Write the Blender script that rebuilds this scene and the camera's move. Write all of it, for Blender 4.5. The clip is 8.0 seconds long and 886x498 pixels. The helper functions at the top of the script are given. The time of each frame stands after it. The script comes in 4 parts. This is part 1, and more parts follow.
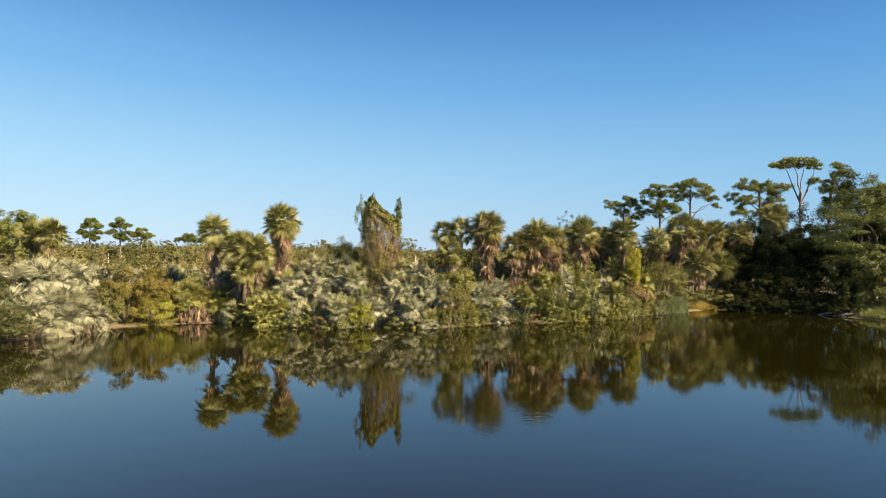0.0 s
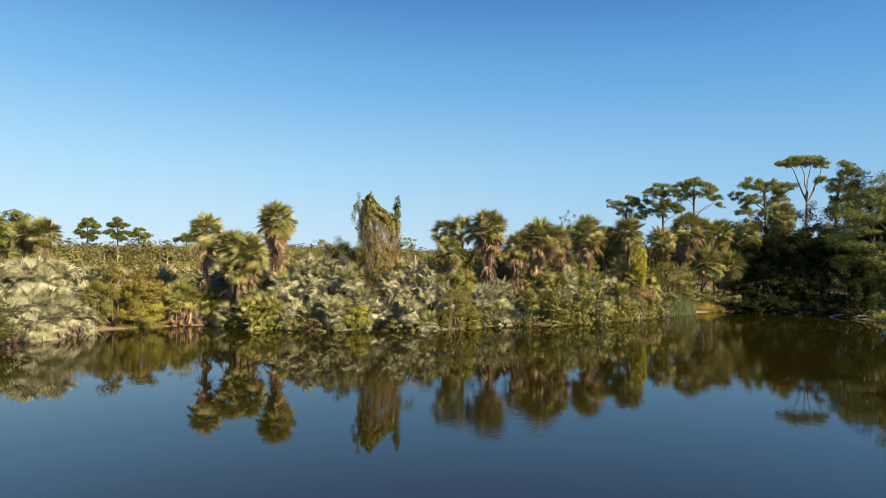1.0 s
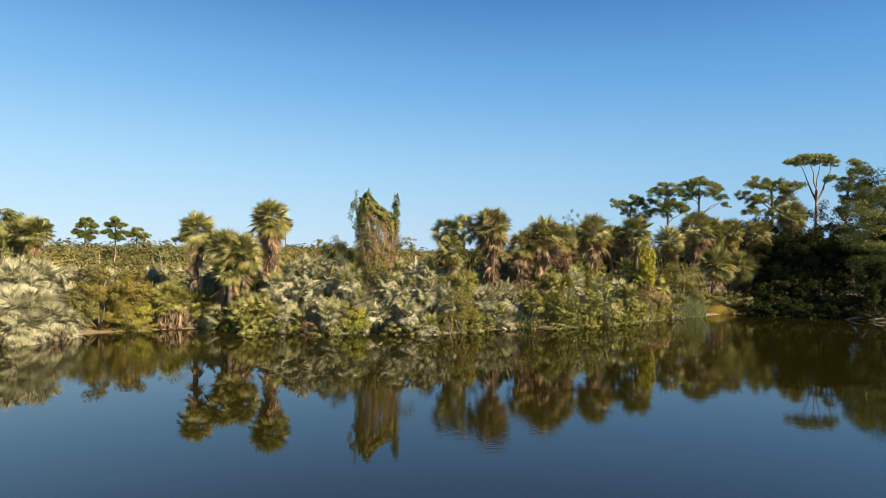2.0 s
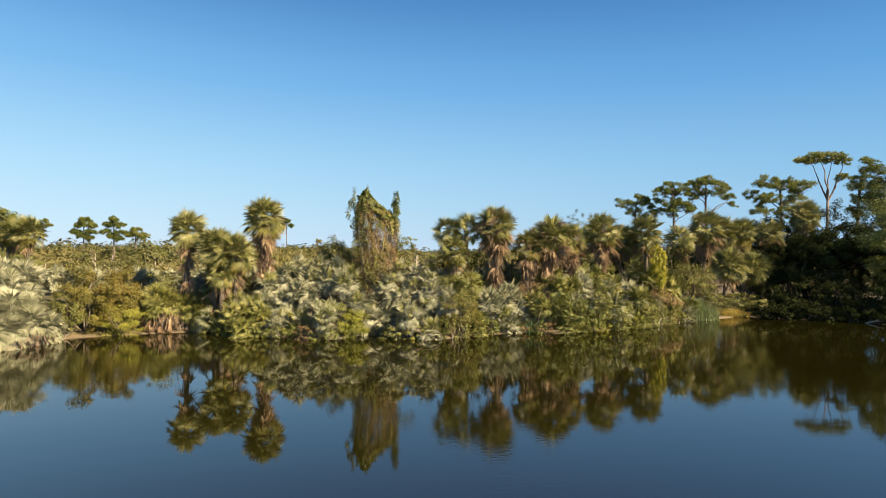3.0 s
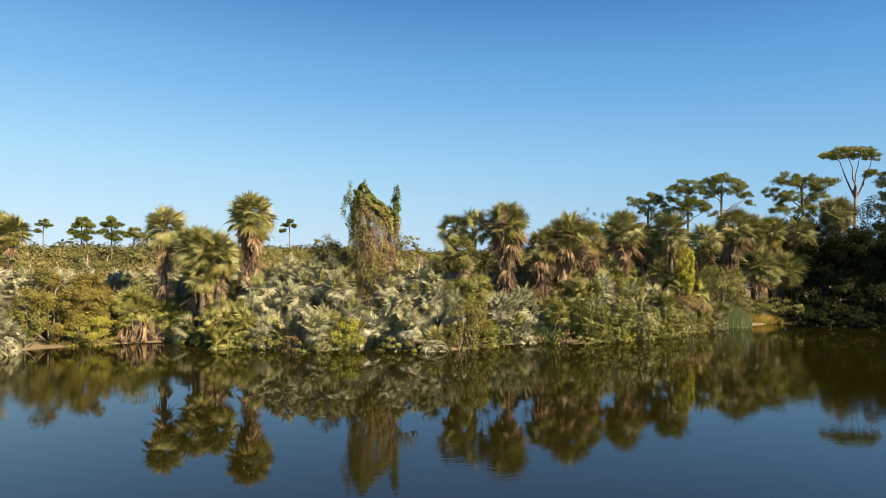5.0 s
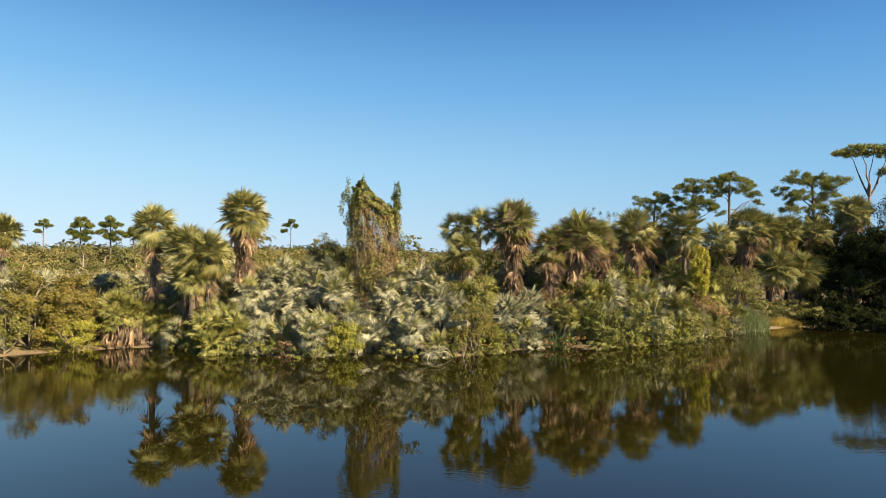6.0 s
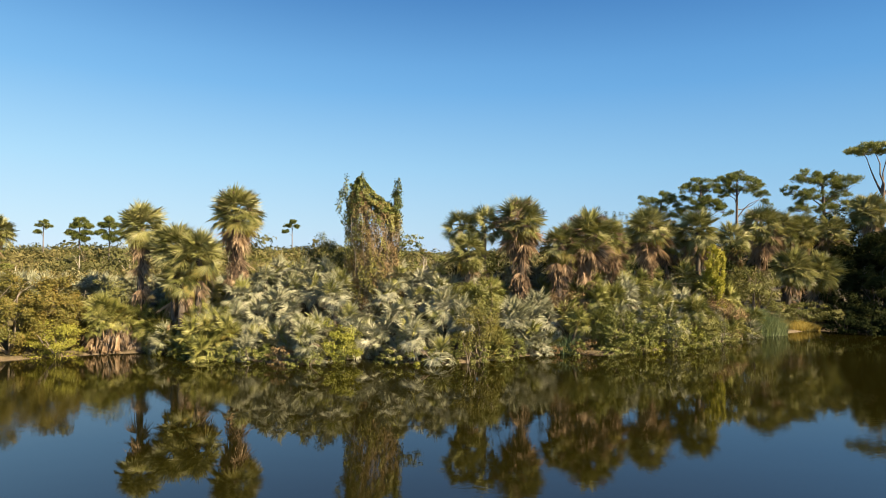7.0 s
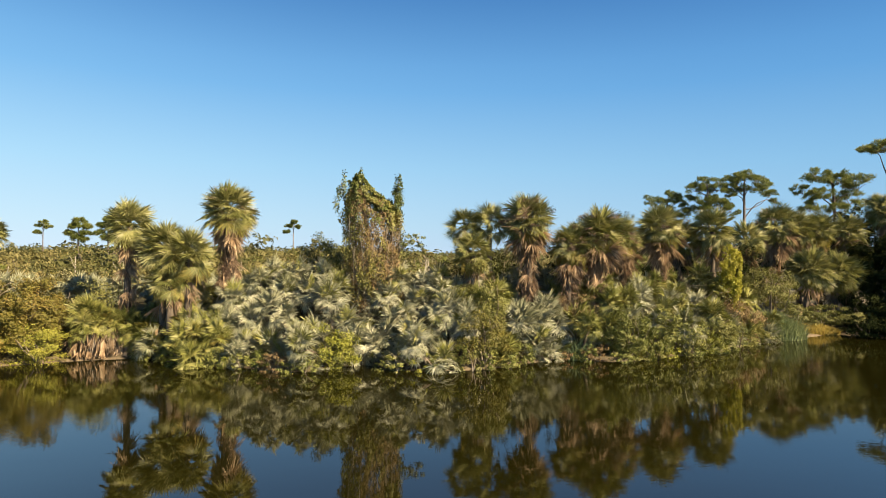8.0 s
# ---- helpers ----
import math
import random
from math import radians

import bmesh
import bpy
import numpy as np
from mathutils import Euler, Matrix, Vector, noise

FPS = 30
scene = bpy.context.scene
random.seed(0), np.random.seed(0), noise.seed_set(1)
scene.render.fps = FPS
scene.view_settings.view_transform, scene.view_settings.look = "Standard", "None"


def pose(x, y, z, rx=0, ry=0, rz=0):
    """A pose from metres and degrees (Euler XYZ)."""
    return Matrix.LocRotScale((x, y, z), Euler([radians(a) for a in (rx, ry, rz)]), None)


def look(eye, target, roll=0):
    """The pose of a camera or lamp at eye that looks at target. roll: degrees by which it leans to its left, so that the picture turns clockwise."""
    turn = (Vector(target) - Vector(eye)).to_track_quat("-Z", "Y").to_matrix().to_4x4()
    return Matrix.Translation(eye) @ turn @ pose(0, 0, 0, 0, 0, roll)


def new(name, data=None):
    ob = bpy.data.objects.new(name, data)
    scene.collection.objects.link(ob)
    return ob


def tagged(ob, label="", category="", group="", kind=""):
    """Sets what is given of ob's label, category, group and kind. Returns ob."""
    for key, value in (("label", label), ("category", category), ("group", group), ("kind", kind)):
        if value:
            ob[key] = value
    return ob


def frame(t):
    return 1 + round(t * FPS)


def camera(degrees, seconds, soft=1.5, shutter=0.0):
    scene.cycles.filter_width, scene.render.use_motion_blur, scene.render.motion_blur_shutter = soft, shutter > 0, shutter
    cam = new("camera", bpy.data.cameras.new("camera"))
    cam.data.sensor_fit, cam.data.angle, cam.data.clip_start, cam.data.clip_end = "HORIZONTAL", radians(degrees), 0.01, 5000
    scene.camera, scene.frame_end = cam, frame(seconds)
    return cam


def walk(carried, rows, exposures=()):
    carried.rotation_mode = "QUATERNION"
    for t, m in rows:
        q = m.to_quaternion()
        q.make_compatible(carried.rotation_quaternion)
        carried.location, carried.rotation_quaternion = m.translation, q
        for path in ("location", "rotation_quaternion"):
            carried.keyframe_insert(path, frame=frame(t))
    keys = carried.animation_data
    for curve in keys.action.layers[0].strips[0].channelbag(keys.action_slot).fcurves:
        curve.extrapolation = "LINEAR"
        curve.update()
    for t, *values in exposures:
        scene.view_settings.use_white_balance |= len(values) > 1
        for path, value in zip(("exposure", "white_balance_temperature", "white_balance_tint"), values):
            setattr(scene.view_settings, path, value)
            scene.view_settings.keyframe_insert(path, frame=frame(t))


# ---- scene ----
cam = camera(72.7, 8.0, soft=0.65)
METRES, EYE, TILT, LEAN, TURN = 15.6, 5.56, 0.35, -0.18, 0.0
ROWS = [
    (0.0, 0.0, 0.0, 0.0, -0.0, 0.0, -0.0),
    (0.5, 0.0015, 0.0508, -0.0002, 0.03, -0.01, 0.01),
    (1.0, 0.0034, 0.1003, -0.0007, 0.07, -0.0, -0.0),
    (1.5, 0.0048, 0.1622, -0.0016, 0.13, 0.01, -0.01),
    (3.0, 0.0064, 0.3528, -0.0007, 0.41, 0.03, -0.05),
    (3.5, 0.0063, 0.4254, -0.0015, 0.54, 0.04, -0.04),
    (4.0, 0.0063, 0.4893, -0.0021, 0.65, 0.06, -0.06),
    (4.5, 0.0055, 0.5626, -0.002, 0.79, 0.08, -0.05),
    (6.0, -0.0002, 0.7601, -0.0029, 1.16, 0.12, -0.04),
    (6.5, -0.0031, 0.8254, -0.0037, 1.27, 0.15, -0.03),
    (7.0, -0.0061, 0.8819, -0.0041, 1.37, 0.18, -0.02),
    (7.5, -0.0097, 0.9455, -0.0041, 1.48, 0.21, -0.02),
    (8.0, -0.0131, 0.9994, -0.0044, 1.56, 0.22, -0.02),
]
walk(cam, [(t, pose(0, 0, EYE, TILT, LEAN, TURN) @ pose(METRES * x, METRES * y, METRES * z, 90 + pitch, roll, yaw)) for t, x, y, z, yaw, pitch, roll in ROWS])

# ---- light ----
SUN_AZ, SUN_EL = radians(123), radians(34)   # azimuth clockwise from +y
TO_SUN = Vector((math.sin(SUN_AZ) * math.cos(SUN_EL), math.cos(SUN_AZ) * math.cos(SUN_EL), math.sin(SUN_EL)))
world = bpy.data.worlds.new("sky")
scene.world = world
world.use_nodes = True
sky = world.node_tree.nodes.new("ShaderNodeTexSky")
sky.sky_type = "NISHITA"
sky.sun_disc = False
sky.sun_elevation, sky.sun_rotation = SUN_EL, SUN_AZ
sky.air_density, sky.dust_density, sky.ozone_density = 1.0, 0.6, 2.0
wn, wl = world.node_tree.nodes, world.node_tree.links
bg = wn["Background"]
# the clear sky pales to a light haze towards the horizon, all the way round
coord = wn.new("ShaderNodeTexCoord")
split = wn.new("ShaderNodeSeparateXYZ")
wl.new(coord.outputs["Generated"], split.inputs[0])
high = wn.new("ShaderNodeMapRange")
high.inputs[1].default_value, high.inputs[2].default_value = 0.0, 0.40
wl.new(split.outputs["Z"], high.inputs[0])
haze = wn.new("ShaderNodeValToRGB")
for pos, col in ((0.12, (0.54, 0.73, 0.88)), (0.35, (0.39, 0.65, 0.87)), (0.65, (0.20, 0.465, 0.79))):
    haze.color_ramp.elements.new(pos).color = (*col, 1)
haze.color_ramp.elements[0].color = (0.62, 0.75, 0.90, 1)
haze.color_ramp.elements[-1].color = (0.085, 0.28, 0.62, 1)
wl.new(high.outputs[0], haze.inputs["Fac"])
dim = wn.new("ShaderNodeMix")
dim.data_type, dim.blend_type = "RGBA", "MULTIPLY"
dim.inputs[0].default_value = 1.0
dim.inputs[7].default_value = (0.05, 0.066, 0.088, 1)
wl.new(sky.outputs["Color"], dim.inputs[6])
share = wn.new("ShaderNodeMapRange")
share.inputs[1].default_value, share.inputs[2].default_value, share.inputs[3].default_value, share.inputs[4].default_value = 0.30, 0.75, 0.9, 0.0
wl.new(split.outputs["Z"], share.inputs[0])
both = wn.new("ShaderNodeMix")
both.data_type = "RGBA"
wl.new(share.outputs[0], both.inputs[0])
wl.new(dim.outputs[2], both.inputs[6])
side = wn.new("ShaderNodeVectorMath")   # deeper blue towards the east
side.operation = "MULTIPLY_ADD"
side.inputs[1].default_value, side.inputs[2].default_value = (-0.39, -0.26, -0.145), (0.885, 0.97, 1.01)
wl.new(split.outputs["X"], side.inputs[0])
pale = wn.new("ShaderNodeVectorMath")
pale.operation = "MULTIPLY"
wl.new(haze.outputs["Color"], pale.inputs[0])
wl.new(side.outputs[0], pale.inputs[1])
wl.new(pale.outputs[0], both.inputs[7])
wl.new(both.outputs[2], bg.inputs["Color"])
bg.inputs["Strength"].default_value = 0.399
sun = new("sun", bpy.data.lights.new("sun", "SUN"))
sun.data.energy, sun.data.angle, sun.data.color = 5.0, radians(0.5), (1.0, 0.785, 0.50)
sun.matrix_world = look((0, 0, 60), Vector((0, 0, 60)) - TO_SUN)
scene.view_settings.exposure = 1.41

# ---- materials ----
def node_mat(name):
    mat = bpy.data.materials.new(name)
    mat.use_nodes = True
    return mat, mat.node_tree.nodes, mat.node_tree.links, mat.node_tree.nodes["Principled BSDF"]


def ramp(nodes, cols, stops=None):
    r = nodes.new("ShaderNodeValToRGB")
    n = len(cols)
    while len(r.color_ramp.elements) < n:
        r.color_ramp.elements.new(0.5)
    for i, c in enumerate(cols):
        r.color_ramp.elements[i].position = stops[i] if stops else i / (n - 1)
        r.color_ramp.elements[i].color = (*c, 1)
    return r


def noise_node(nodes, links, scale, detail=3, stretch=None):
    tc = nodes.new("ShaderNodeNewGeometry")
    n = nodes.new("ShaderNodeTexNoise")
    n.inputs["Scale"].default_value, n.inputs["Detail"].default_value = scale, detail
    if stretch:
        mp = nodes.new("ShaderNodeMapping")
        mp.inputs["Scale"].default_value = stretch
        links.new(tc.outputs["Position"], mp.inputs["Vector"])
        links.new(mp.outputs["Vector"], n.inputs["Vector"])
    else:
        links.new(tc.outputs["Position"], n.inputs["Vector"])
    return n


def leaf_mat(name, cols, rough=0.5, through_light=0.25, patch=0.6, patchy=0.45, gloss=0.35):
    """Leaf: the colour varies leaf by leaf, plant by plant and in patches."""
    mat, nodes, links, bsdf = node_mat(name)
    geo = nodes.new("ShaderNodeNewGeometry")
    info = nodes.new("ShaderNodeObjectInfo")
    n = noise_node(nodes, links, patch, 2)
    a = nodes.new("ShaderNodeMix")
    a.inputs[0].default_value = 0.5
    links.new(geo.outputs["Random Per Island"], a.inputs[2])
    links.new(info.outputs["Random"], a.inputs[3])
    b = nodes.new("ShaderNodeMix")
    b.inputs[0].default_value = patchy
    links.new(a.outputs[0], b.inputs[2])
    links.new(n.outputs["Fac"], b.inputs[3])
    r = ramp(nodes, cols, [0.25 + 0.5 * i / (len(cols) - 1) for i in range(len(cols))])
    links.new(b.outputs[0], r.inputs["Fac"])
    links.new(r.outputs["Color"], bsdf.inputs["Base Color"])
    bsdf.inputs["Roughness"].default_value = rough
    bsdf.inputs["Specular IOR Level"].default_value = gloss
    tr = nodes.new("ShaderNodeBsdfTranslucent")
    links.new(r.outputs["Color"], tr.inputs["Color"])
    mx = nodes.new("ShaderNodeMixShader")
    mx.inputs[0].default_value = through_light
    links.new(bsdf.outputs[0], mx.inputs[1])
    links.new(tr.outputs[0], mx.inputs[2])
    links.new(mx.outputs[0], nodes["Material Output"].inputs["Surface"])
    return mat


def bark_mat(name, cols, scale=6.0, stretch=(1, 1, 0.3)):
    mat, nodes, links, bsdf = node_mat(name)
    n = noise_node(nodes, links, scale, 5, stretch)
    r = ramp(nodes, cols, [0.3 + 0.4 * i / (len(cols) - 1) for i in range(len(cols))])
    links.new(n.outputs["Fac"], r.inputs["Fac"])
    links.new(r.outputs["Color"], bsdf.inputs["Base Color"])
    bsdf.inputs["Roughness"].default_value = 0.9
    bump = nodes.new("ShaderNodeBump")
    bump.inputs["Strength"].default_value, bump.inputs["Distance"].default_value = 0.7, 0.04
    links.new(n.outputs["Fac"], bump.inputs["Height"])
    links.new(bump.outputs[0], bsdf.inputs["Normal"])
    return mat


SILVER = leaf_mat("silver_palmetto", [(0.168, 0.178, 0.098), (0.318, 0.325, 0.212), (0.468, 0.465, 0.352)], 0.45, 0.1, gloss=0.35)
GREENPALM = leaf_mat("green_palmetto", [(0.11, 0.125, 0.026), (0.245, 0.25, 0.066), (0.385, 0.365, 0.135)], 0.4, 0.12, gloss=0.45)
SABAL = leaf_mat("sabal_green", [(0.12, 0.135, 0.036), (0.26, 0.262, 0.085), (0.42, 0.40, 0.185)], 0.4, 0.18, gloss=0.5)
YELLOWPALM = leaf_mat("yellowing_palm", [(0.190, 0.180, 0.035), (0.290, 0.250, 0.060), (0.360, 0.280, 0.080)], 0.5, 0.25)
DEADPALM = leaf_mat("dead_palm_leaf", [(0.15, 0.108, 0.07), (0.33, 0.235, 0.145), (0.52, 0.40, 0.27)], 0.8, 0.15)
PALEDEAD = leaf_mat("pale_dead_leaf", [(0.22, 0.17, 0.125), (0.4, 0.32, 0.245), (0.58, 0.49, 0.39)], 0.8, 0.15)
BROADLEAF = leaf_mat("broad_leaf", [(0.06, 0.08, 0.015), (0.125, 0.15, 0.03), (0.215, 0.22, 0.055)], 0.4, 0.16)
# dark green leaf with shade put into its colour: near black, hardly glossy
DARKSHADELEAF = leaf_mat("dark_shade_leaf", [(0.014, 0.021, 0.006), (0.027, 0.035, 0.01), (0.055, 0.058, 0.016)], 0.7, 0.05, gloss=0.04)
WILLOW = leaf_mat("willow_leaf", [(0.085, 0.105, 0.022), (0.175, 0.195, 0.044), (0.29, 0.285, 0.085)], 0.45, 0.16)
LIME = leaf_mat("lime_leaf", [(0.13, 0.145, 0.02), (0.235, 0.245, 0.033), (0.335, 0.32, 0.055)], 0.5, 0.16)
YELLOWVINE = leaf_mat("yellow_vine_leaf", [(0.165, 0.185, 0.02), (0.325, 0.325, 0.033), (0.42, 0.385, 0.05)], 0.5, 0.3)
OLIVEVINE = leaf_mat("olive_vine_leaf", [(0.095, 0.105, 0.024), (0.175, 0.178, 0.045), (0.265, 0.245, 0.068)], 0.5, 0.16, 0.9, 0.6)
BROWNVINE = leaf_mat("brown_vine_leaf", [(0.125, 0.085, 0.04), (0.215, 0.15, 0.07), (0.32, 0.235, 0.11)], 0.7, 0.16, 0.9, 0.5)
RUSSET = leaf_mat("russet_leaf", [(0.105, 0.105, 0.022), (0.19, 0.17, 0.036), (0.30, 0.18, 0.05)], 0.5, 0.25, 0.9, 0.6)
HUMMOCK = leaf_mat("dark_scrub_leaf", [(0.07, 0.075, 0.022), (0.115, 0.115, 0.034), (0.17, 0.15, 0.05)], 0.6, 0.25, 0.2, 0.6)
PALESCRUB = leaf_mat("pale_scrub_leaf", [(0.20, 0.20, 0.09), (0.29, 0.28, 0.135), (0.38, 0.35, 0.19)], 0.6, 0.25, 0.3, 0.5)
PINELEAF = leaf_mat("pine_needles", [(0.08, 0.112, 0.026), (0.165, 0.195, 0.046), (0.29, 0.29, 0.085)], 0.5, 0.3, 0.3)
SCRUB = leaf_mat("scrub_leaf", [(0.125, 0.117, 0.038), (0.198, 0.178, 0.06), (0.275, 0.225, 0.095)], 0.6, 0.28, 0.14, 0.72)
FARWOOD = leaf_mat("far_wood_leaf", [(0.059, 0.070, 0.026), (0.094, 0.100, 0.036), (0.142, 0.130, 0.046)], 0.7, 0.2, 0.03)
MANGROVE = leaf_mat("mangrove_leaf", [(0.04, 0.05, 0.012), (0.085, 0.095, 0.022), (0.16, 0.155, 0.04)], 0.45, 0.2)
FRUIT = leaf_mat("dry_fruit_stalk", [(0.1, 0.07, 0.048), (0.195, 0.135, 0.092), (0.3, 0.215, 0.15)], 0.8, 0.1)
REED = leaf_mat("reed_blade", [(0.075, 0.115, 0.058), (0.13, 0.185, 0.088), (0.225, 0.26, 0.115)], 0.5, 0.25)
DRYGRASS = leaf_mat("dry_grass", [(0.297, 0.253, 0.068), (0.505, 0.402, 0.108), (0.600, 0.535, 0.176)], 0.6, 0.3)
SABALBARK = bark_mat("sabal_bark", [(0.05, 0.04, 0.03), (0.11, 0.088, 0.066), (0.19, 0.155, 0.12)])
PINEBARK = bark_mat("pine_bark", [(0.07, 0.055, 0.045), (0.14, 0.11, 0.09), (0.23, 0.19, 0.16)], 3.0)
TWIG = bark_mat("twig_bark", [(0.10, 0.08, 0.06), (0.18, 0.15, 0.11), (0.27, 0.23, 0.18)], 8.0)
DRIFTWOOD = bark_mat("driftwood", [(0.22, 0.19, 0.15), (0.36, 0.32, 0.27), (0.5, 0.46, 0.4)], 8.0)

# water: dark and still, with slight ripples and a few ruffled patches
WATER, _n, _l, _b = node_mat("pond_water")
_b.inputs["Base Color"].default_value = (0.0095, 0.0088, 0.0012, 1)
_b.inputs["Roughness"].default_value = 0.012
_b.inputs["IOR"].default_value = 1.75
_fine = noise_node(_n, _l, 6.0, 3, (0.8, 1.3, 1))
_swell = noise_node(_n, _l, 0.5, 2, (0.7, 1.3, 1))
_wind = noise_node(_n, _l, 0.07, 2)
_wr = ramp(_n, [(0.05, 0.05, 0.05), (0.9, 0.9, 0.9)], [0.48, 0.66])
_l.new(_wind.outputs["Fac"], _wr.inputs["Fac"])
_mul = _n.new("ShaderNodeMath")
_mul.operation = "MULTIPLY"
_l.new(_fine.outputs["Fac"], _mul.inputs[0])
_wgeo = _n.new("ShaderNodeNewGeometry")
_wsep = _n.new("ShaderNodeSeparateXYZ")
_l.new(_wgeo.outputs["Position"], _wsep.inputs[0])
_breeze = _n.new("ShaderNodeMapRange")   # the breeze reaches the east side
_breeze.inputs[1].default_value, _breeze.inputs[2].default_value, _breeze.inputs[3].default_value, _breeze.inputs[4].default_value = -9.0, 4.0, 0.0, 0.2
_l.new(_wsep.outputs["X"], _breeze.inputs[0])
_most = _n.new("ShaderNodeMath")
_most.operation = "MAXIMUM"
_l.new(_wr.outputs["Color"], _most.inputs[0])
_l.new(_breeze.outputs[0], _most.inputs[1])
_l.new(_most.outputs[0], _mul.inputs[1])
_bump = _n.new("ShaderNodeBump")
_bump.inputs["Strength"].default_value, _bump.inputs["Distance"].default_value = 0.35, 0.012
_l.new(_mul.outputs[0], _bump.inputs["Height"])
_bump2 = _n.new("ShaderNodeBump")
_bump2.inputs["Strength"].default_value, _bump2.inputs["Distance"].default_value = 0.12, 0.02
_l.new(_swell.outputs["Fac"], _bump2.inputs["Height"])
_l.new(_bump.outputs[0], _bump2.inputs["Normal"])
_l.new(_bump2.outputs[0], _b.inputs["Normal"])

# ground: sandy at the water's edge, litter and dry grass above
GROUND, _n, _l, _b = node_mat("sandy_ground")
_g1 = noise_node(_n, _l, 0.35, 5)
_g2 = noise_node(_n, _l, 9.0, 4)
_gm = _n.new("ShaderNodeMix")
_gm.inputs[0].default_value = 0.4
_l.new(_g1.outputs["Fac"], _gm.inputs[2])
_l.new(_g2.outputs["Fac"], _gm.inputs[3])
_litter = ramp(_n, [(0.05, 0.045, 0.018), (0.10, 0.085, 0.035), (0.18, 0.15, 0.07)], [0.35, 0.5, 0.65])
_sand = ramp(_n, [(0.08, 0.06, 0.036), (0.15, 0.115, 0.07), (0.24, 0.185, 0.12)], [0.35, 0.5, 0.65])
_l.new(_gm.outputs[0], _litter.inputs["Fac"])
_l.new(_gm.outputs[0], _sand.inputs["Fac"])
_geo = _n.new("ShaderNodeNewGeometry")
_sep = _n.new("ShaderNodeSeparateXYZ")
_l.new(_geo.outputs["Position"], _sep.inputs[0])
_mr = _n.new("ShaderNodeMapRange")
_mr.inputs[1].default_value, _mr.inputs[2].default_value = 0.06, 0.2
_l.new(_sep.outputs["Z"], _mr.inputs[0])
_mc = _n.new("ShaderNodeMix")
_mc.data_type = "RGBA"
_l.new(_mr.outputs[0], _mc.inputs[0])
_l.new(_sand.outputs["Color"], _mc.inputs[6])
_l.new(_litter.outputs["Color"], _mc.inputs[7])
_l.new(_mc.outputs[2], _b.inputs["Base Color"])
_b.inputs["Roughness"].default_value = 0.95
_gb = _n.new("ShaderNodeBump")
_gb.inputs["Strength"].default_value, _gb.inputs["Distance"].default_value = 0.6, 0.05
_l.new(_g2.outputs["Fac"], _gb.inputs["Height"])
_l.new(_gb.outputs[0], _b.inputs["Normal"])

# ---- mesh tools ----
rng = np.random.default_rng(7)


def mesh_of(name, geo, mat, smooth=False):
    v, f = geo
    me = bpy.data.meshes.new(name)
    if len(f[0]) == 3:
        v, f = np.asarray(v, np.float32), np.asarray(f, np.int32)
        me.vertices.add(len(v))
        me.vertices.foreach_set("co", v.ravel())
        me.loops.add(f.size)
        me.loops.foreach_set("vertex_index", f.ravel())
        me.polygons.add(len(f))
        me.polygons.foreach_set("loop_start", np.arange(0, f.size, 3, dtype=np.int32))
        me.update(calc_edges=True)
    else:
        me.from_pydata(np.asarray(v, float).tolist(), [], [list(map(int, q)) for q in f])
    me.materials.append(mat)
    if smooth:
        me.polygons.foreach_set("use_smooth", np.ones(len(me.polygons), bool))
    return me


def part(name, geo, mat, parent=None, label="", smooth=False):
    """One mesh object, under a thing or a part. geo: (vertices, faces) or a mesh that others share."""
    me = geo if isinstance(geo, bpy.types.Mesh) else mesh_of(name, geo, mat, smooth)
    ob = new(name, me)
    if parent:
        ob.parent = parent
    return tagged(ob, label)


def thing(name, at, label, category, group=""):
    ob = new(name)
    ob.empty_display_size = 0.3
    ob.matrix_basis = Matrix.Translation(at)
    return tagged(ob, label, category, group)


def join(geos):
    vs, fs, k = [], [], 0
    for v, f in geos:
        v = np.asarray(v, float).reshape(-1, 3)
        vs.append(v)
        fs.append(np.asarray(f, int).reshape(-1, 3) + k)
        k += len(v)
    return np.concatenate(vs), np.concatenate(fs)


def tube(points, radii, sides=6):
    """A tapered tube along points, in triangles, closed at its end."""
    p = np.asarray(points, float)
    r = np.asarray(radii, float)
    n = len(p)
    d = np.gradient(p, axis=0)
    d /= np.linalg.norm(d, axis=1)[:, None] + 1e-9
    ref = np.where(np.abs(d[:, 2:3]) > 0.9, [[1.0, 0, 0]], [[0, 0, 1.0]])
    u = np.cross(d, ref)
    u /= np.linalg.norm(u, axis=1)[:, None] + 1e-9
    w = np.cross(d, u)
    a = np.arange(sides) * 2 * np.pi / sides
    v = p[:, None] + r[:, None, None] * (np.cos(a)[None, :, None] * u[:, None] + np.sin(a)[None, :, None] * w[:, None])
    f = []
    for i in range(n - 1):
        for j in range(sides):
            k = (j + 1) % sides
            q = [i * sides + j, i * sides + k, (i + 1) * sides + k, (i + 1) * sides + j]
            f += [(q[0], q[1], q[2]), (q[0], q[2], q[3])]
    top = (n - 1) * sides
    f += [(top, top + j, top + j + 1) for j in range(1, sides - 1)]
    return v.reshape(-1, 3), np.array(f)


def unit(v):
    return v / (np.linalg.norm(v, axis=-1, keepdims=True) + 1e-9)


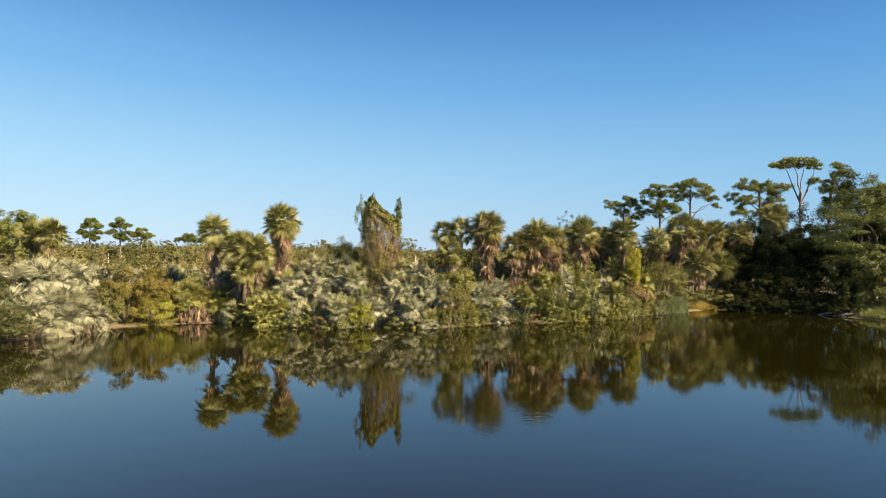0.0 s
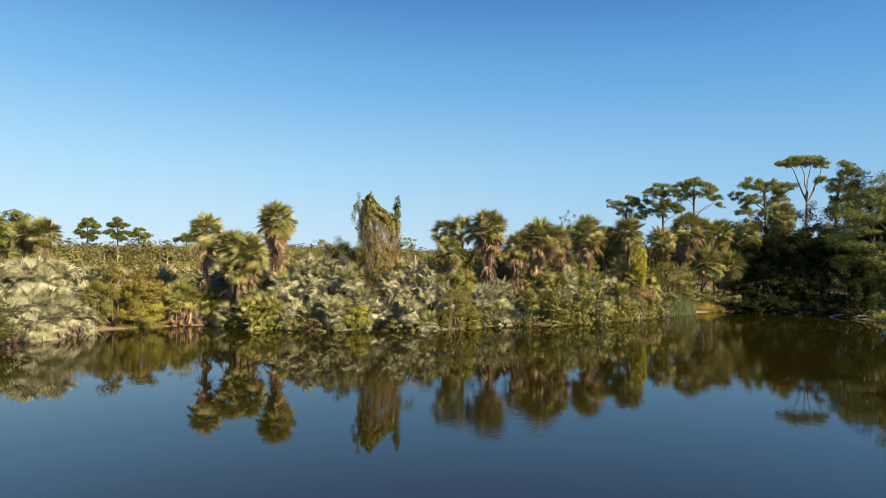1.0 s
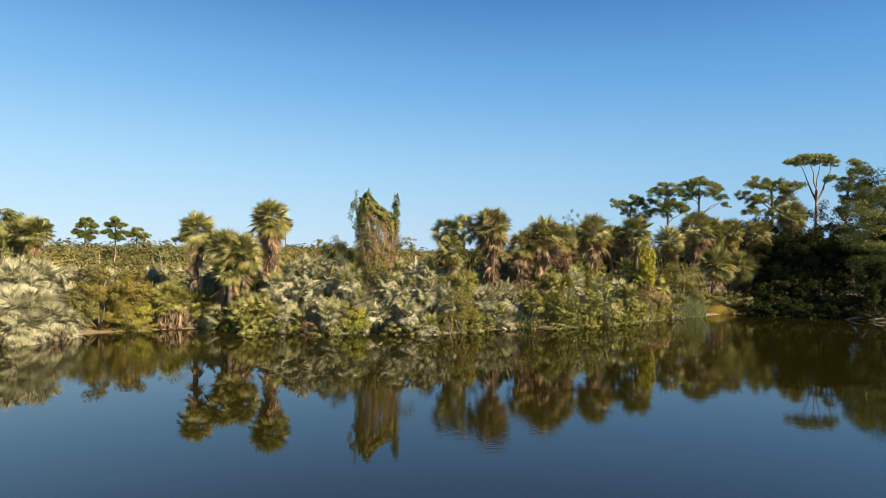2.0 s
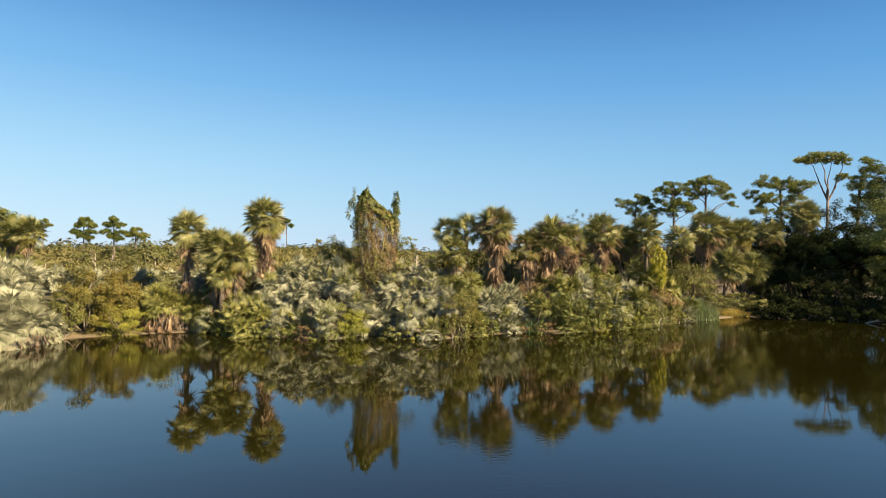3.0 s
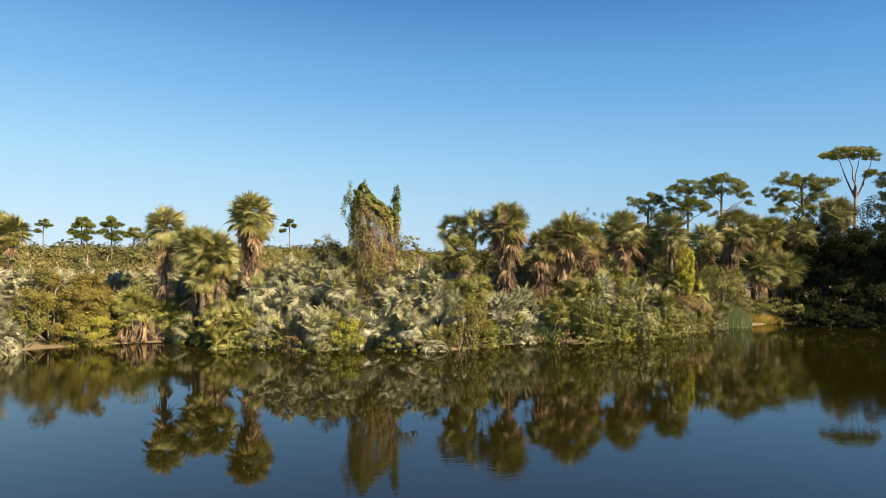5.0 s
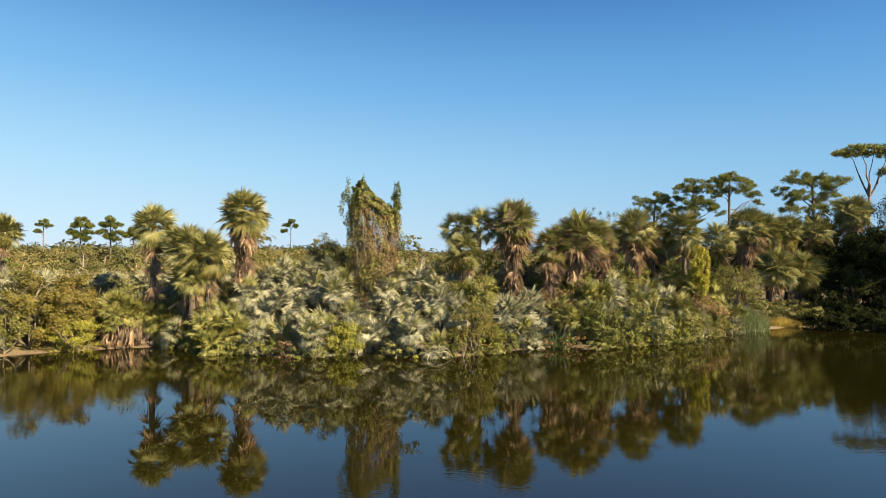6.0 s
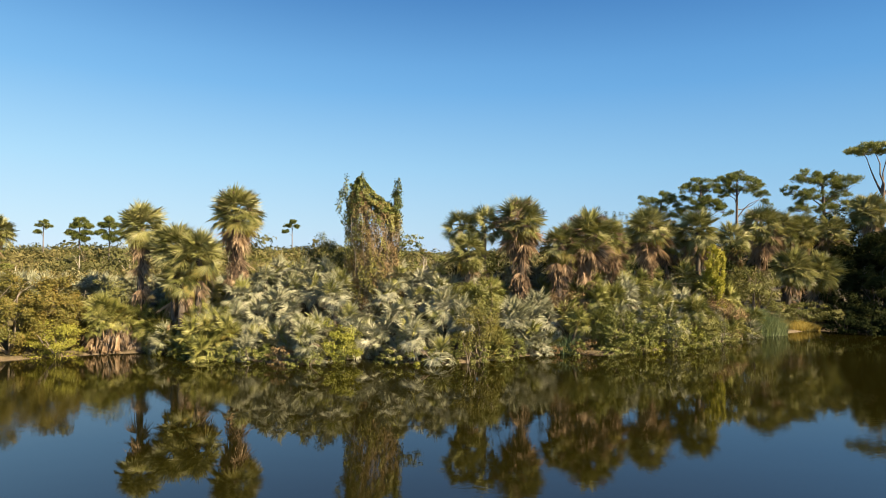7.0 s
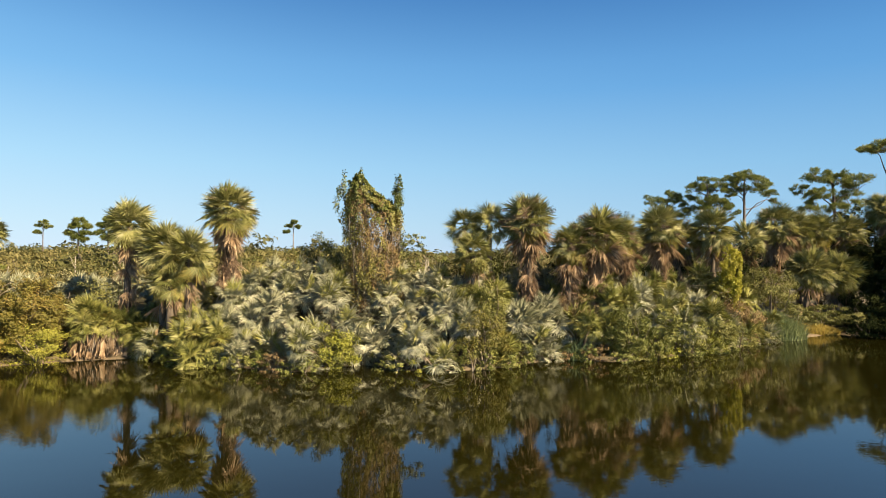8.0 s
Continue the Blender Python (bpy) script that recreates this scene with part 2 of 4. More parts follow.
def leaves(centres, outward, size, slim=0.45, rg=rng, single=False, hang=0.0, jit=0.7):
    """Small folded leaves, one at each centre, that look roughly outward and up."""
    c = np.asarray(centres, float)
    n = len(c)
    nor = unit(np.asarray(outward, float) * 0.8 + rg.normal(0, jit, (n, 3)) + [0, 0, 0.35])
    along = unit(np.cross(nor, rg.normal(0, 1, (n, 3))))
    along = unit(along + np.array([0, 0, -hang]))
    side = unit(np.cross(nor, along))
    s = size * rg.uniform(0.6, 1.35, (n, 1))
    a, b = c - along * s * 0.5, c + along * s * 0.5 - nor * s * 0.12
    if single:
        v = np.stack([a + side * s * slim, a - side * s * slim, b], 1)
        return v.reshape(-1, 3), np.arange(3 * n).reshape(-1, 3)
    l, r = c + side * s * slim * 0.5 + nor * s * 0.08, c - side * s * slim * 0.5 + nor * s * 0.08
    v = np.stack([a, l, b, r], 1).reshape(-1, 3)
    k = np.arange(n)[:, None] * 4
    f = np.concatenate([k + [0, 1, 2], k + [0, 2, 3]], 1).reshape(-1, 3)
    return v, f


def crown(shape, n, size, rg, clumps=40, spread=0.22, slim=0.45, single=False, low=-0.35, hang=0.0, fill=0.25, jit=0.5, flat=0.75):
    """Leaves in uneven clumps over an ellipsoid (centre, radii), with gaps between them."""
    (cx, cy, cz), (rx, ry, rz) = shape
    d = unit(rg.normal(0, 1, (clumps * 3, 3)))
    d = d[d[:, 2] > low][:clumps]
    k = len(d)
    far = rg.uniform(0.62, 1.05, (k, 1))
    far[: int(k * fill)] *= 0.55
    heart = d * far
    grow = rg.uniform(0.6, 1.4, k)
    which = rg.choice(k, n, p=grow / grow.sum())
    off = rg.normal(0, 1, (n, 3))
    off = unit(off) * rg.uniform(0, 1, (n, 1)) ** 0.5 * (spread * grow[which])[:, None]
    off[:, 2] *= flat
    p = heart[which] + off
    out = unit(p * 0.6 + off * 1.5)
    return leaves(np.array([cx, cy, cz]) + p * [rx, ry, rz], out, size, slim, rg, single, hang, jit)


def limbs(base, tips, r0, rg, wob=0.12, sides=5):
    """Bent, tapering limbs from base to each tip."""
    out = []
    base = np.asarray(base, float)
    for tip in tips:
        t = np.linspace(0, 1, 6)[:, None]
        ln = np.linalg.norm(tip - base)
        p = base + (tip - base) * t + np.sin(t * np.pi) * rg.normal(0, wob * ln, 3)
        p[:, 2] += np.sin(t[:, 0] * np.pi) * 0.08 * ln
        p[1:-1] += rg.normal(0, 0.02 * ln, (4, 3))
        out.append(tube(p, r0 * (1 - 0.82 * t[:, 0]), sides))
    return join(out)


# ---- the ground and the pond ----
SHORE = [(-27.4, 36.0), (-26.1, 38.6), (-25.0, 41.4), (-24.0, 44.0), (-20.6, 46.1), (-17.4, 47.4), (-14.8, 46.0), (-11.6, 45.0), (-7.7, 43.9),
         (-5.2, 46.0), (-2.9, 44.4), (0.9, 44.8), (2.6, 46.2), (5.4, 48.2), (8.2, 47.4), (12.8, 49.8), (15.0, 51.0), (18.0, 53.9), (21.8, 56.3),
         (26.6, 59.6), (29.5, 57.6), (33.8, 55.7), (35.5, 52.8), (36.3, 49.4)]
BANK = [(39.5, 43.0), (47, 33), (57, 16), (60, -6), (50, -32), (28, -46), (0, -50), (-30, -44), (-50, -22), (-54, 4), (-46, 22), (-34, 32)]
POND = np.array(SHORE + BANK, float)


def shore_distance(x, y):
    """Metres from the pond's edge: positive on land."""
    x, y = np.asarray(x, float), np.asarray(y, float)
    a, b = POND, np.roll(POND, -1, 0)
    best = np.full(x.shape, 1e9)
    inside = np.zeros(x.shape, bool)
    for (ax, ay), (bx, by) in zip(a, b):
        ex, ey = bx - ax, by - ay
        t = np.clip(((x - ax) * ex + (y - ay) * ey) / (ex * ex + ey * ey), 0, 1)
        best = np.minimum(best, np.hypot(x - ax - t * ex, y - ay - t * ey))
        cross = (ay > y) != (by > y)
        inside ^= cross & (x < ex * (y - ay) / (ey + 1e-12) + ax)
    return np.where(inside, -best, best)


def step(a, b, v):
    t = np.clip((v - a) / (b - a), 0, 1)
    return t * t * (3 - 2 * t)


def ground_height(x, y):
    d = shore_distance(x, y)
    berm = 1.7 - 1.1 * step(16, 26, np.asarray(x, float))
    h = 0.01 + 0.12 * step(0, 0.7, d) + (berm + 0.3) * step(0.6, 5.0, d) - 0.9 * step(9, 35, d)
    h = h + 0.18 * np.sin(x * 0.31 + 1.0) * np.sin(y * 0.23) * step(1, 6, d)
    return np.where(d < 0, -np.minimum(1.5, -d * 0.45), h)


def gz(x, y):
    return float(ground_height(np.array([x]), np.array([y]))[0])


def axis(lo, hi, fine, out):
    mid = np.arange(lo, hi, fine)
    grow = fine * 1.35 ** np.arange(1, 40)
    tail = np.cumsum(grow)
    tail = tail[tail < out]
    tail = np.append(tail, out)
    return np.concatenate([lo - tail[::-1], mid, mid[-1] + tail])


gx, gy = axis(-46, 62, 0.6, 4200), axis(-40, 76, 0.6, 4200)
GX, GY = np.meshgrid(gx, gy)
GZ = ground_height(GX, GY)
gv = np.stack([GX, GY, GZ], -1).reshape(-1, 3)
nx, ny = len(gx), len(gy)
i, j = np.meshgrid(np.arange(nx - 1), np.arange(ny - 1))
k = (j * nx + i).reshape(-1)
gf = np.stack([k, k + 1, k + nx + 1, k + nx], 1)
tagged(part("ground", (gv, gf), GROUND, smooth=True), "sandy ground with leaf litter round the pond", "ground", kind="structure")

wv = [(x * 1.06, y * 1.06, 0.0) for x, y in POND]
tagged(part("water", (wv, [list(range(len(wv)))]), WATER), "still dark pond water mirroring the bank and sky", "water", kind="structure")

# ---- palm leaves, shared by all palms ----
def fan(seg, radius, spread, petiole, bend, droop, seed, fold=0.05, ragged=0.12, open_width=0.24):
    """A fan leaf: a stalk along +x and pleated, pointed blades that part from one another half way out."""
    rg = np.random.default_rng(seed)
    t = np.linspace(0, 1, 4)
    stalk = np.stack([t * petiole, 0 * t, 0.10 * petiole * np.sin(t * np.pi)], 1)
    geos = [tube(stalk, [0.022, 0.018, 0.014, 0.012], 3)]
    ang = np.linspace(-spread / 2, spread / 2, seg) + rg.normal(0, 0.03, seg)
    cb, sb = math.cos(bend), math.sin(bend)
    v, f = [], []
    half = radius * spread / seg * open_width
    for a in ang:
        ln = radius * (0.72 + 0.28 * math.cos(a / 2)) * (1 + rg.normal(0, ragged))
        ca, sa = math.cos(a), math.sin(a)
        rise = rg.normal(0, 0.05) * radius
        def at(u, w, z):
            x, y = u * ca - w * sa, u * sa + w * ca
            z = z - droop * (u / radius) ** 2 * radius - 0.06 * abs(y)
            return (petiole + x * cb + z * sb, y, -x * sb + z * cb)
        n = len(v)
        v += [at(0.04 * radius, 0, 0), at(0.48 * ln, half, rise * 0.5 + fold), at(0.48 * ln, -half, rise * 0.5 + fold),
              at(0.52 * ln, 0, rise * 0.6 - fold * 0.4), at(ln, rg.normal(0, 0.03), rise)]
        f += [(n, n + 2, n + 3), (n, n + 3, n + 1), (n + 3, n + 2, n + 4), (n + 1, n + 3, n + 4)]
    geos.append((v, f))
    return join(geos)


def fan_set(name, mat, n, seg, radius, spread, petiole, bends, droop, seed, ragged=0.12, fold=0.03, open_width=0.24):
    return [mesh_of(name, fan(seg, radius, spread, petiole, bends[q % len(bends)], droop, seed + q, fold, ragged, open_width), mat) for q in range(n)]


PALMETTO_BENDS = (0.1, 1.05)   # upright leaves, hanging leaves
F_SILVER = fan_set("leaf", SILVER, 6, 22, 0.60, 4.0, 0.62, PALMETTO_BENDS, 0.10, 10, 0.14, 0.03, 0.2)
F_GREEN = fan_set("leaf", GREENPALM, 6, 22, 0.60, 4.0, 0.62, PALMETTO_BENDS, 0.10, 30, 0.14, 0.03, 0.2)
F_LONG = fan_set("leaf", SILVER, 6, 17, 0.66, 2.7, 0.58, (0.1, 0.85), 0.22, 20, 0.16, 0.03, 0.24)   # long arching leaves
F_LIME = fan_set("leaf", YELLOWPALM, 2, 20, 0.46, 4.2, 0.56, PALMETTO_BENDS, 0.15, 50)
F_PALE = fan_set("leaf", PALEDEAD, 6, 16, 0.66, 1.1, 0.10, (-0.2, 0.2), 0.22, 60, 0.25, 0.06, 0.45)
S_GREEN = fan_set("frond", SABAL, 8, 30, 0.84, 3.9, 0.80, (0.0, 0.35, 0.15, 0.6), 0.10, 80, 0.10, 0.03, 0.2)
S_YELLOW = fan_set("frond", YELLOWPALM, 3, 28, 0.78, 3.8, 0.82, (0.6, 0.9), 0.30, 100, 0.12, 0.03, 0.22)
S_DEAD = fan_set("dead_frond", DEADPALM, 5, 18, 0.80, 1.4, 0.5, (-0.35, 0.0), 0.3, 120, 0.2, 0.05, 0.4)
GOLDEN = 2.39996


def aim(at, az, el, twist, s):
    return Matrix.Translation(at) @ Euler((0, 0, az)).to_matrix().to_4x4() @ Euler((0, -el, 0)).to_matrix().to_4x4() @ Euler((twist, 0, 0)).to_matrix().to_4x4() @ Matrix.Scale(s, 4)


def lower_leaves(mat, seed, seg=20, radius=0.56, spread=4.0, droop=0.10):
    """The ring of lower, outward hanging leaves of a palmetto, in one mesh."""
    rp = np.random.default_rng(seed)
    geos = []
    for q in range(16):
        u = q / 16
        m = aim(np.array([0, 0, -0.25 * u]), q * GOLDEN + rp.normal(0, 0.2), 0.85 - 1.35 * u + rp.normal(0, 0.15), rp.normal(0, 0.4), rp.uniform(0.75, 1.1))
        v, f = fan(seg, radius, spread, 0.60, (0.4, 0.9, 1.25)[q % 3], droop, seed * 60 + q, 0.03, 0.14, 0.2)
        geos.append((v @ np.array(m.to_3x3()).T + np.array(m.translation), f))
    return mesh_of("lower_foliage", join(geos), mat)


def dead_skirt(mat, seed, n=26):
    """Withered leaves hanging straight down round a stem one metre high, in one mesh."""
    rp = np.random.default_rng(seed)
    geos = []
    for q in range(n):
        a = q * GOLDEN + rp.normal(0, 0.2)
        r = rp.uniform(0.1, 0.5)
        m = aim(np.array([r * math.cos(a), r * math.sin(a), rp.uniform(0.4, 1.05)]), a + rp.normal(0, 0.7), rp.uniform(-1.75, -0.95), rp.normal(0, 0.8), rp.uniform(0.6, 1.1))
        v, f = fan(13, 0.55, 0.9, 0.1, rp.uniform(-0.15, 0.15), 0.12, seed * 70 + q, 0.05, 0.25, 0.42)
        geos.append((v @ np.array(m.to_3x3()).T + np.array(m.translation), f))
    v, f = join(geos)
    v[:, 2] = np.maximum(v[:, 2], 0.02)
    return mesh_of("dead_skirt", (v, f), mat)


SKIRT_PALE = [dead_skirt(PALEDEAD, 740 + q) for q in range(3)]
SKIRT_TAN = [dead_skirt(DEADPALM, 750 + q) for q in range(3)]
LOW_SILVER = [lower_leaves(SILVER, 700 + q) for q in range(4)]
LOW_LONG = [lower_leaves(SILVER, 710 + q, 16, 0.62, 2.7, 0.22) for q in range(4)]
LOW_GREEN = [lower_leaves(GREENPALM, 720 + q) for q in range(4)]


def palmetto(x, y, stem, sets, n, rg, scale=1.0, label="", dead=0, lean=(0, 0), ring_size=1.0, withered=None):
    """Saw palmetto: a short leaning stem with fans all round."""
    z = max(gz(x, y), 0.0)
    ob = thing("saw_palmetto", (x, y, z - 0.05), label, "palmetto", "palmettos on the bank")
    head = np.array([lean[0], lean[1], stem])
    t = np.linspace(0, 1, 4)[:, None]
    part("stem", tube(head * t + np.array([0, 0, 0.12]) * np.sin(t * np.pi), [0.09, 0.085, 0.08, 0.06], 6), SABALBARK, ob)
    for q in range(n):
        u = q / n
        hanging = q % 4 > 2
        el = (0.75 - 0.9 * u if hanging else 1.5 - 0.75 * u) + rg.normal(0, 0.16)
        leaf = part("leaf", sets[2 * rg.integers(len(sets) // 2) + hanging], None, ob)
        leaf.matrix_basis = aim(head + [0, 0, -0.15 * u], q * GOLDEN + rg.normal(0, 0.2), el, rg.normal(0, 0.35), scale * rg.uniform(0.8, 1.15))
    low = LOW_LONG if sets[0] in F_LONG else LOW_SILVER if sets[0] in F_SILVER else LOW_GREEN
    ring = part("lower_foliage", low[rg.integers(4)], None, ob)
    ring.matrix_basis = aim(head, rg.uniform(0, 6.28), 0, rg.normal(0, 0.15), ring_size * scale * rg.uniform(0.9, 1.15))
    if withered:
        skirt = part("dead_skirt", withered[rg.integers(len(withered))], None, ob, "skirt of withered hanging leaves")
        skirt.matrix_basis = Matrix.Rotation(rg.uniform(0, 6.28), 4, "Z") @ Matrix.Diagonal((1.05, 1.05, max(0.6, stem) * rg.uniform(0.75, 1.05), 1))
    for q in range(dead):
        leaf = part("dead_leaf", F_PALE[rg.integers(len(F_PALE))], None, ob, "withered hanging leaf")
        leaf.matrix_basis = aim(head * rg.uniform(0.3, 1.0), q * GOLDEN + rg.normal(0, 0.5), rg.uniform(-1.5, -0.3), rg.normal(0, 0.6), scale * rg.uniform(0.6, 1.3))
    return ob


def sabal(x, y, top, size, rg, label, green=34, yellow=4, dead=8, skirt=0, skirt_low=0.4, lean=0.2, trunk=0.17, low=-0.9, fruit=0, fuzz=0, group="cabbage palms"):
    """Cabbage palm: a trunk, a round head of fan fronds, and hanging dead fronds."""
    z = gz(x, y) - 0.1
    h = top - z - 1.22 * size
    ob = thing("cabbage_palm", (x, y, z), label, "palm tree", group)
    bow = np.array([rg.normal(0, lean), rg.normal(0, lean), 0])
    t = np.linspace(0, 1, 9)
    p = np.stack([bow[0] * t ** 2, bow[1] * t ** 2, h * t], 1)
    part("trunk", tube(p, trunk * (1.25 - 0.35 * t + 0.06 * np.sin(t * 40)), 10), SABALBARK, ob, smooth=True)
    head = p[-1]
    green = int(green * 1.3)
    total = green + yellow
    for q in range(total):
        u = (q + 0.5) / total
        el = math.asin(0.99 + (math.sin(low) - 0.99) * u ** 1.45) + rg.normal(0, 0.10)
        pick = S_GREEN if q < green else S_YELLOW
        which = rg.integers(len(pick)) if q >= green else 2 * rg.integers(len(pick) // 2) + int(rg.random() > 0.2 + 0.6 * (el > 0.45))
        leaf = part("frond", pick[which], None, ob, "" if q < green else "yellowing frond")
        leaf.matrix_basis = aim(head + [0, 0, 0.1 - 0.3 * u], q * GOLDEN + rg.normal(0, 0.15), el, rg.normal(0, 0.85 if el > 0.4 else 0.5), size * rg.uniform(0.84, 1.05))
    for q in range(dead):
        leaf = part("dead_frond", S_DEAD[rg.integers(len(S_DEAD))], None, ob, "hanging brown frond")
        leaf.matrix_basis = aim(head + [0, 0, -0.15 - 0.8 * rg.random()], q * GOLDEN + 0.7, rg.uniform(-1.5, -0.1 if dead > 32 else -0.6), rg.normal(0, 0.7), size * rg.uniform(0.9, 1.2))
    if fruit:
        tagged(part("dry_fruit_spray", crown((head + [0, 0, 0.25], (1.5 * size, 1.5 * size, 1.0 * size)), fruit, 0.17, rg, 26, 0.2, 0.16, False, -0.9), FRUIT, ob, "brown dry fruit stalks"), kind="stuff")
    if fuzz:
        zz = h * rg.uniform(0.12, 0.97, fuzz)
        a = rg.uniform(0, 2 * np.pi, fuzz)
        r = (0.34 + 0.12 * np.sin(zz * 2.3 + 1) + 0.1 * np.sin(3 * a + zz)) * rg.uniform(0.6, 1.25, fuzz)
        mid = np.stack([np.interp(zz, p[:, 2], p[:, 0]) + r * np.cos(a), np.interp(zz, p[:, 2], p[:, 1]) + r * np.sin(a), zz], 1)
        part("dry_fibre", leaves(mid, np.stack([np.cos(a), np.sin(a), 0 * a], 1), 0.22, 0.2, rg, hang=1.2, jit=0.4), FRUIT, ob, "brown dry leaf bases and fibre")
    for q in range(skirt):
        u = skirt_low + (0.97 - skirt_low) * rg.random()
        k = u * 8
        a = p[int(k)] + (p[min(8, int(k) + 1)] - p[int(k)]) * (k - int(k))
        leaf = part("dead_frond", S_DEAD[rg.integers(len(S_DEAD))], None, ob, "dead frond against the trunk")
        leaf.matrix_basis = aim(a, q * GOLDEN, rg.uniform(-1.5, -0.9), rg.normal(0, 0.8), size * rg.uniform(0.7, 1.15))
    return ob


def shrub(name, x, y, r, h, mat, n, size, rg, label, category="shrub", base=None, stems=5, clumps=45, slim=0.45, low=-0.5, hang=0.0, bark=None, group="", spread=0.24, lift=0.52, single=False):
    """A bush: stems from the ground and a crown of leaves in clumps. r: half width in x and y."""
    z = gz(x, y) if base is None else base
    ob = thing(name, (x, y, z - 0.05), label, category, group)
    tips = [np.array([rg.uniform(-0.7, 0.7) * r[0], rg.uniform(-0.7, 0.7) * r[1], h * rg.uniform(0.55, 0.95)]) for _ in range(stems)]
    for tip in tips:
        part("stem", limbs((0, 0, 0), [tip], 0.03 + 0.008 * h, rg), bark or TWIG, ob)
    part("crown", crown(((0, 0, h * lift), (r[0], r[1], h * (1 - lift))), n, size, rg, clumps, spread, slim, single, low, hang), mat, ob)
    return ob


def broad_tree(x, y, h, r, mat, n, size, rg, label, trunk=0.16, low=-0.6, lift=0.58, clumps=80, name="broadleaf_tree", lean=(0, 0), slim=0.5, spread=0.17, flat=0.75):
    z = gz(x, y)
    ob = thing(name, (x, y, z - 0.1), label, "tree")
    t = np.linspace(0, 1, 6)
    fork = np.array([lean[0] * 0.4, lean[1] * 0.4, h * 0.42])
    p = fork * t[:, None] + rg.normal(0, 0.04, (6, 3)) * [1, 1, 0]
    part("trunk", tube(p, trunk * (1.2 - 0.5 * t), 8), TWIG, ob, smooth=True)
    c = np.array([lean[0], lean[1], h * lift])
    tips = [c + unit(rg.normal(0, 1, 3) * [1, 1, 0.7]) * [r[0], r[1], h * (1 - lift)] * 0.85 for _ in range(14 if h > 7 else 4)]
    for tip in tips:
        part("limb", limbs(p[-1], [tip], trunk * 0.5, rg), TWIG, ob)
    part("crown", crown((c, (r[0], r[1], h * (1 - lift))), int(n * 1.3), size * 0.88, rg, clumps, spread, slim, False, low, flat=flat), mat, ob)
    return ob


def pine(x, y, top, pads, rg, label, trunk=0.2, base=None, fork=0.86, size=0.42, mat=None, bow=0.6, group="slash pines"):
    """Slash pine: a bare bending trunk, forked limbs, and flat pads of needle tufts. pads: (dx, dy, z, rx, rz) of the crown's parts."""
    z = gz(x, y) if base is None else base
    ob = thing("slash_pine", (x, y, z - 0.1), label, "pine tree", group)
    t = np.linspace(0, 1, 8)
    hf = (top - z) * fork
    whorl = fork > 0.8
    sway = rg.normal(0, bow, 2)
    p = np.stack([sway[0] * np.sin(t * 2.6), sway[1] * np.sin(t * 2.6), hf * t], 1)
    part("trunk", tube(p, trunk * (1.15 - 0.5 * t), 8), PINEBARK, ob, smooth=True)
    tips = [np.array([dx, dy, pz - z - 0.1 * rz]) for dx, dy, pz, rx, rz in pads]
    geos = []
    for tip, (dx, dy, pz, rx, rz) in zip(tips, pads):
        twigs = [tip + rg.normal(0, 1, 3) * [rx * 0.45, rx * 0.45, rz * 0.3] for _ in range(6)]
        at = np.clip(tip[2] - 0.45 * math.hypot(dx, dy) - 0.6, 0.45 * hf, hf) if whorl else hf
        foot = np.array([np.interp(at, p[:, 2], p[:, c]) for c in range(3)])
        arm = [limbs(foot, [tip], trunk * (0.38 if whorl else 0.55), rg, 0.10), limbs(tip - [0, 0, rz * 0.6], twigs, trunk * 0.2, rg, 0.1, 4)]
        part("limb", join(arm), PINEBARK, ob)
        puffs = int(8 + 5 * rx)
        d = unit(rg.normal(0, 1, (puffs, 3)) + [0, 0, 0.3])
        heart = tip + d * rg.uniform(0.45, 0.9, (puffs, 1)) * [rx, rx, rz * 1.45]
        n = int(60 * rx * rx + 45)
        c = heart[rg.integers(puffs, size=n)] + unit(rg.normal(0, 1, (n, 3))) * rg.uniform(0.4, 1.0, (n, 1)) * np.array([0.36, 0.36, 0.22]) * (0.5 + 0.55 * rx)
        tuft = 14
        cc = np.repeat(c, tuft, 0) 
        way = unit(rg.normal(0, 1, (len(cc), 3)) + [0, 0, 0.5])
        sd = unit(np.cross(way, rg.normal(0, 1, (len(cc), 3))))
        ln = size * rg.uniform(0.6, 1.2, (len(cc), 1))
        v = np.stack([cc + sd * ln * 0.06, cc - sd * ln * 0.06, cc + way * ln], 1).reshape(-1, 3)
        geos.append((v, np.arange(len(v)).reshape(-1, 3)))
    part("crown", join(geos), mat or PINELEAF, ob)
    return ob


def scatter(name, spots, protos, mat, label, category, rg):
    """Many low plants, too many to count, in one mesh. spots: x, y, z, size, height."""
    vs, fs, off = [], [], 0
    for x, y, z, s, hh in spots:
        v, f = protos[rg.integers(len(protos))]
        a = rg.uniform(0, 6.28)
        ca, sa = math.cos(a), math.sin(a)
        w = np.empty_like(v)
        w[:, 0] = x + s * (v[:, 0] * ca - v[:, 1] * sa)
        w[:, 1] = y + s * (v[:, 0] * sa + v[:, 1] * ca)
        w[:, 2] = z + hh * v[:, 2]
        vs.append(w)
        fs.append(f + off)
        off += len(v)
    return tagged(part(name, (np.concatenate(vs), np.concatenate(fs)), mat), label, category, kind="stuff")


rg = np.random.default_rng(21)

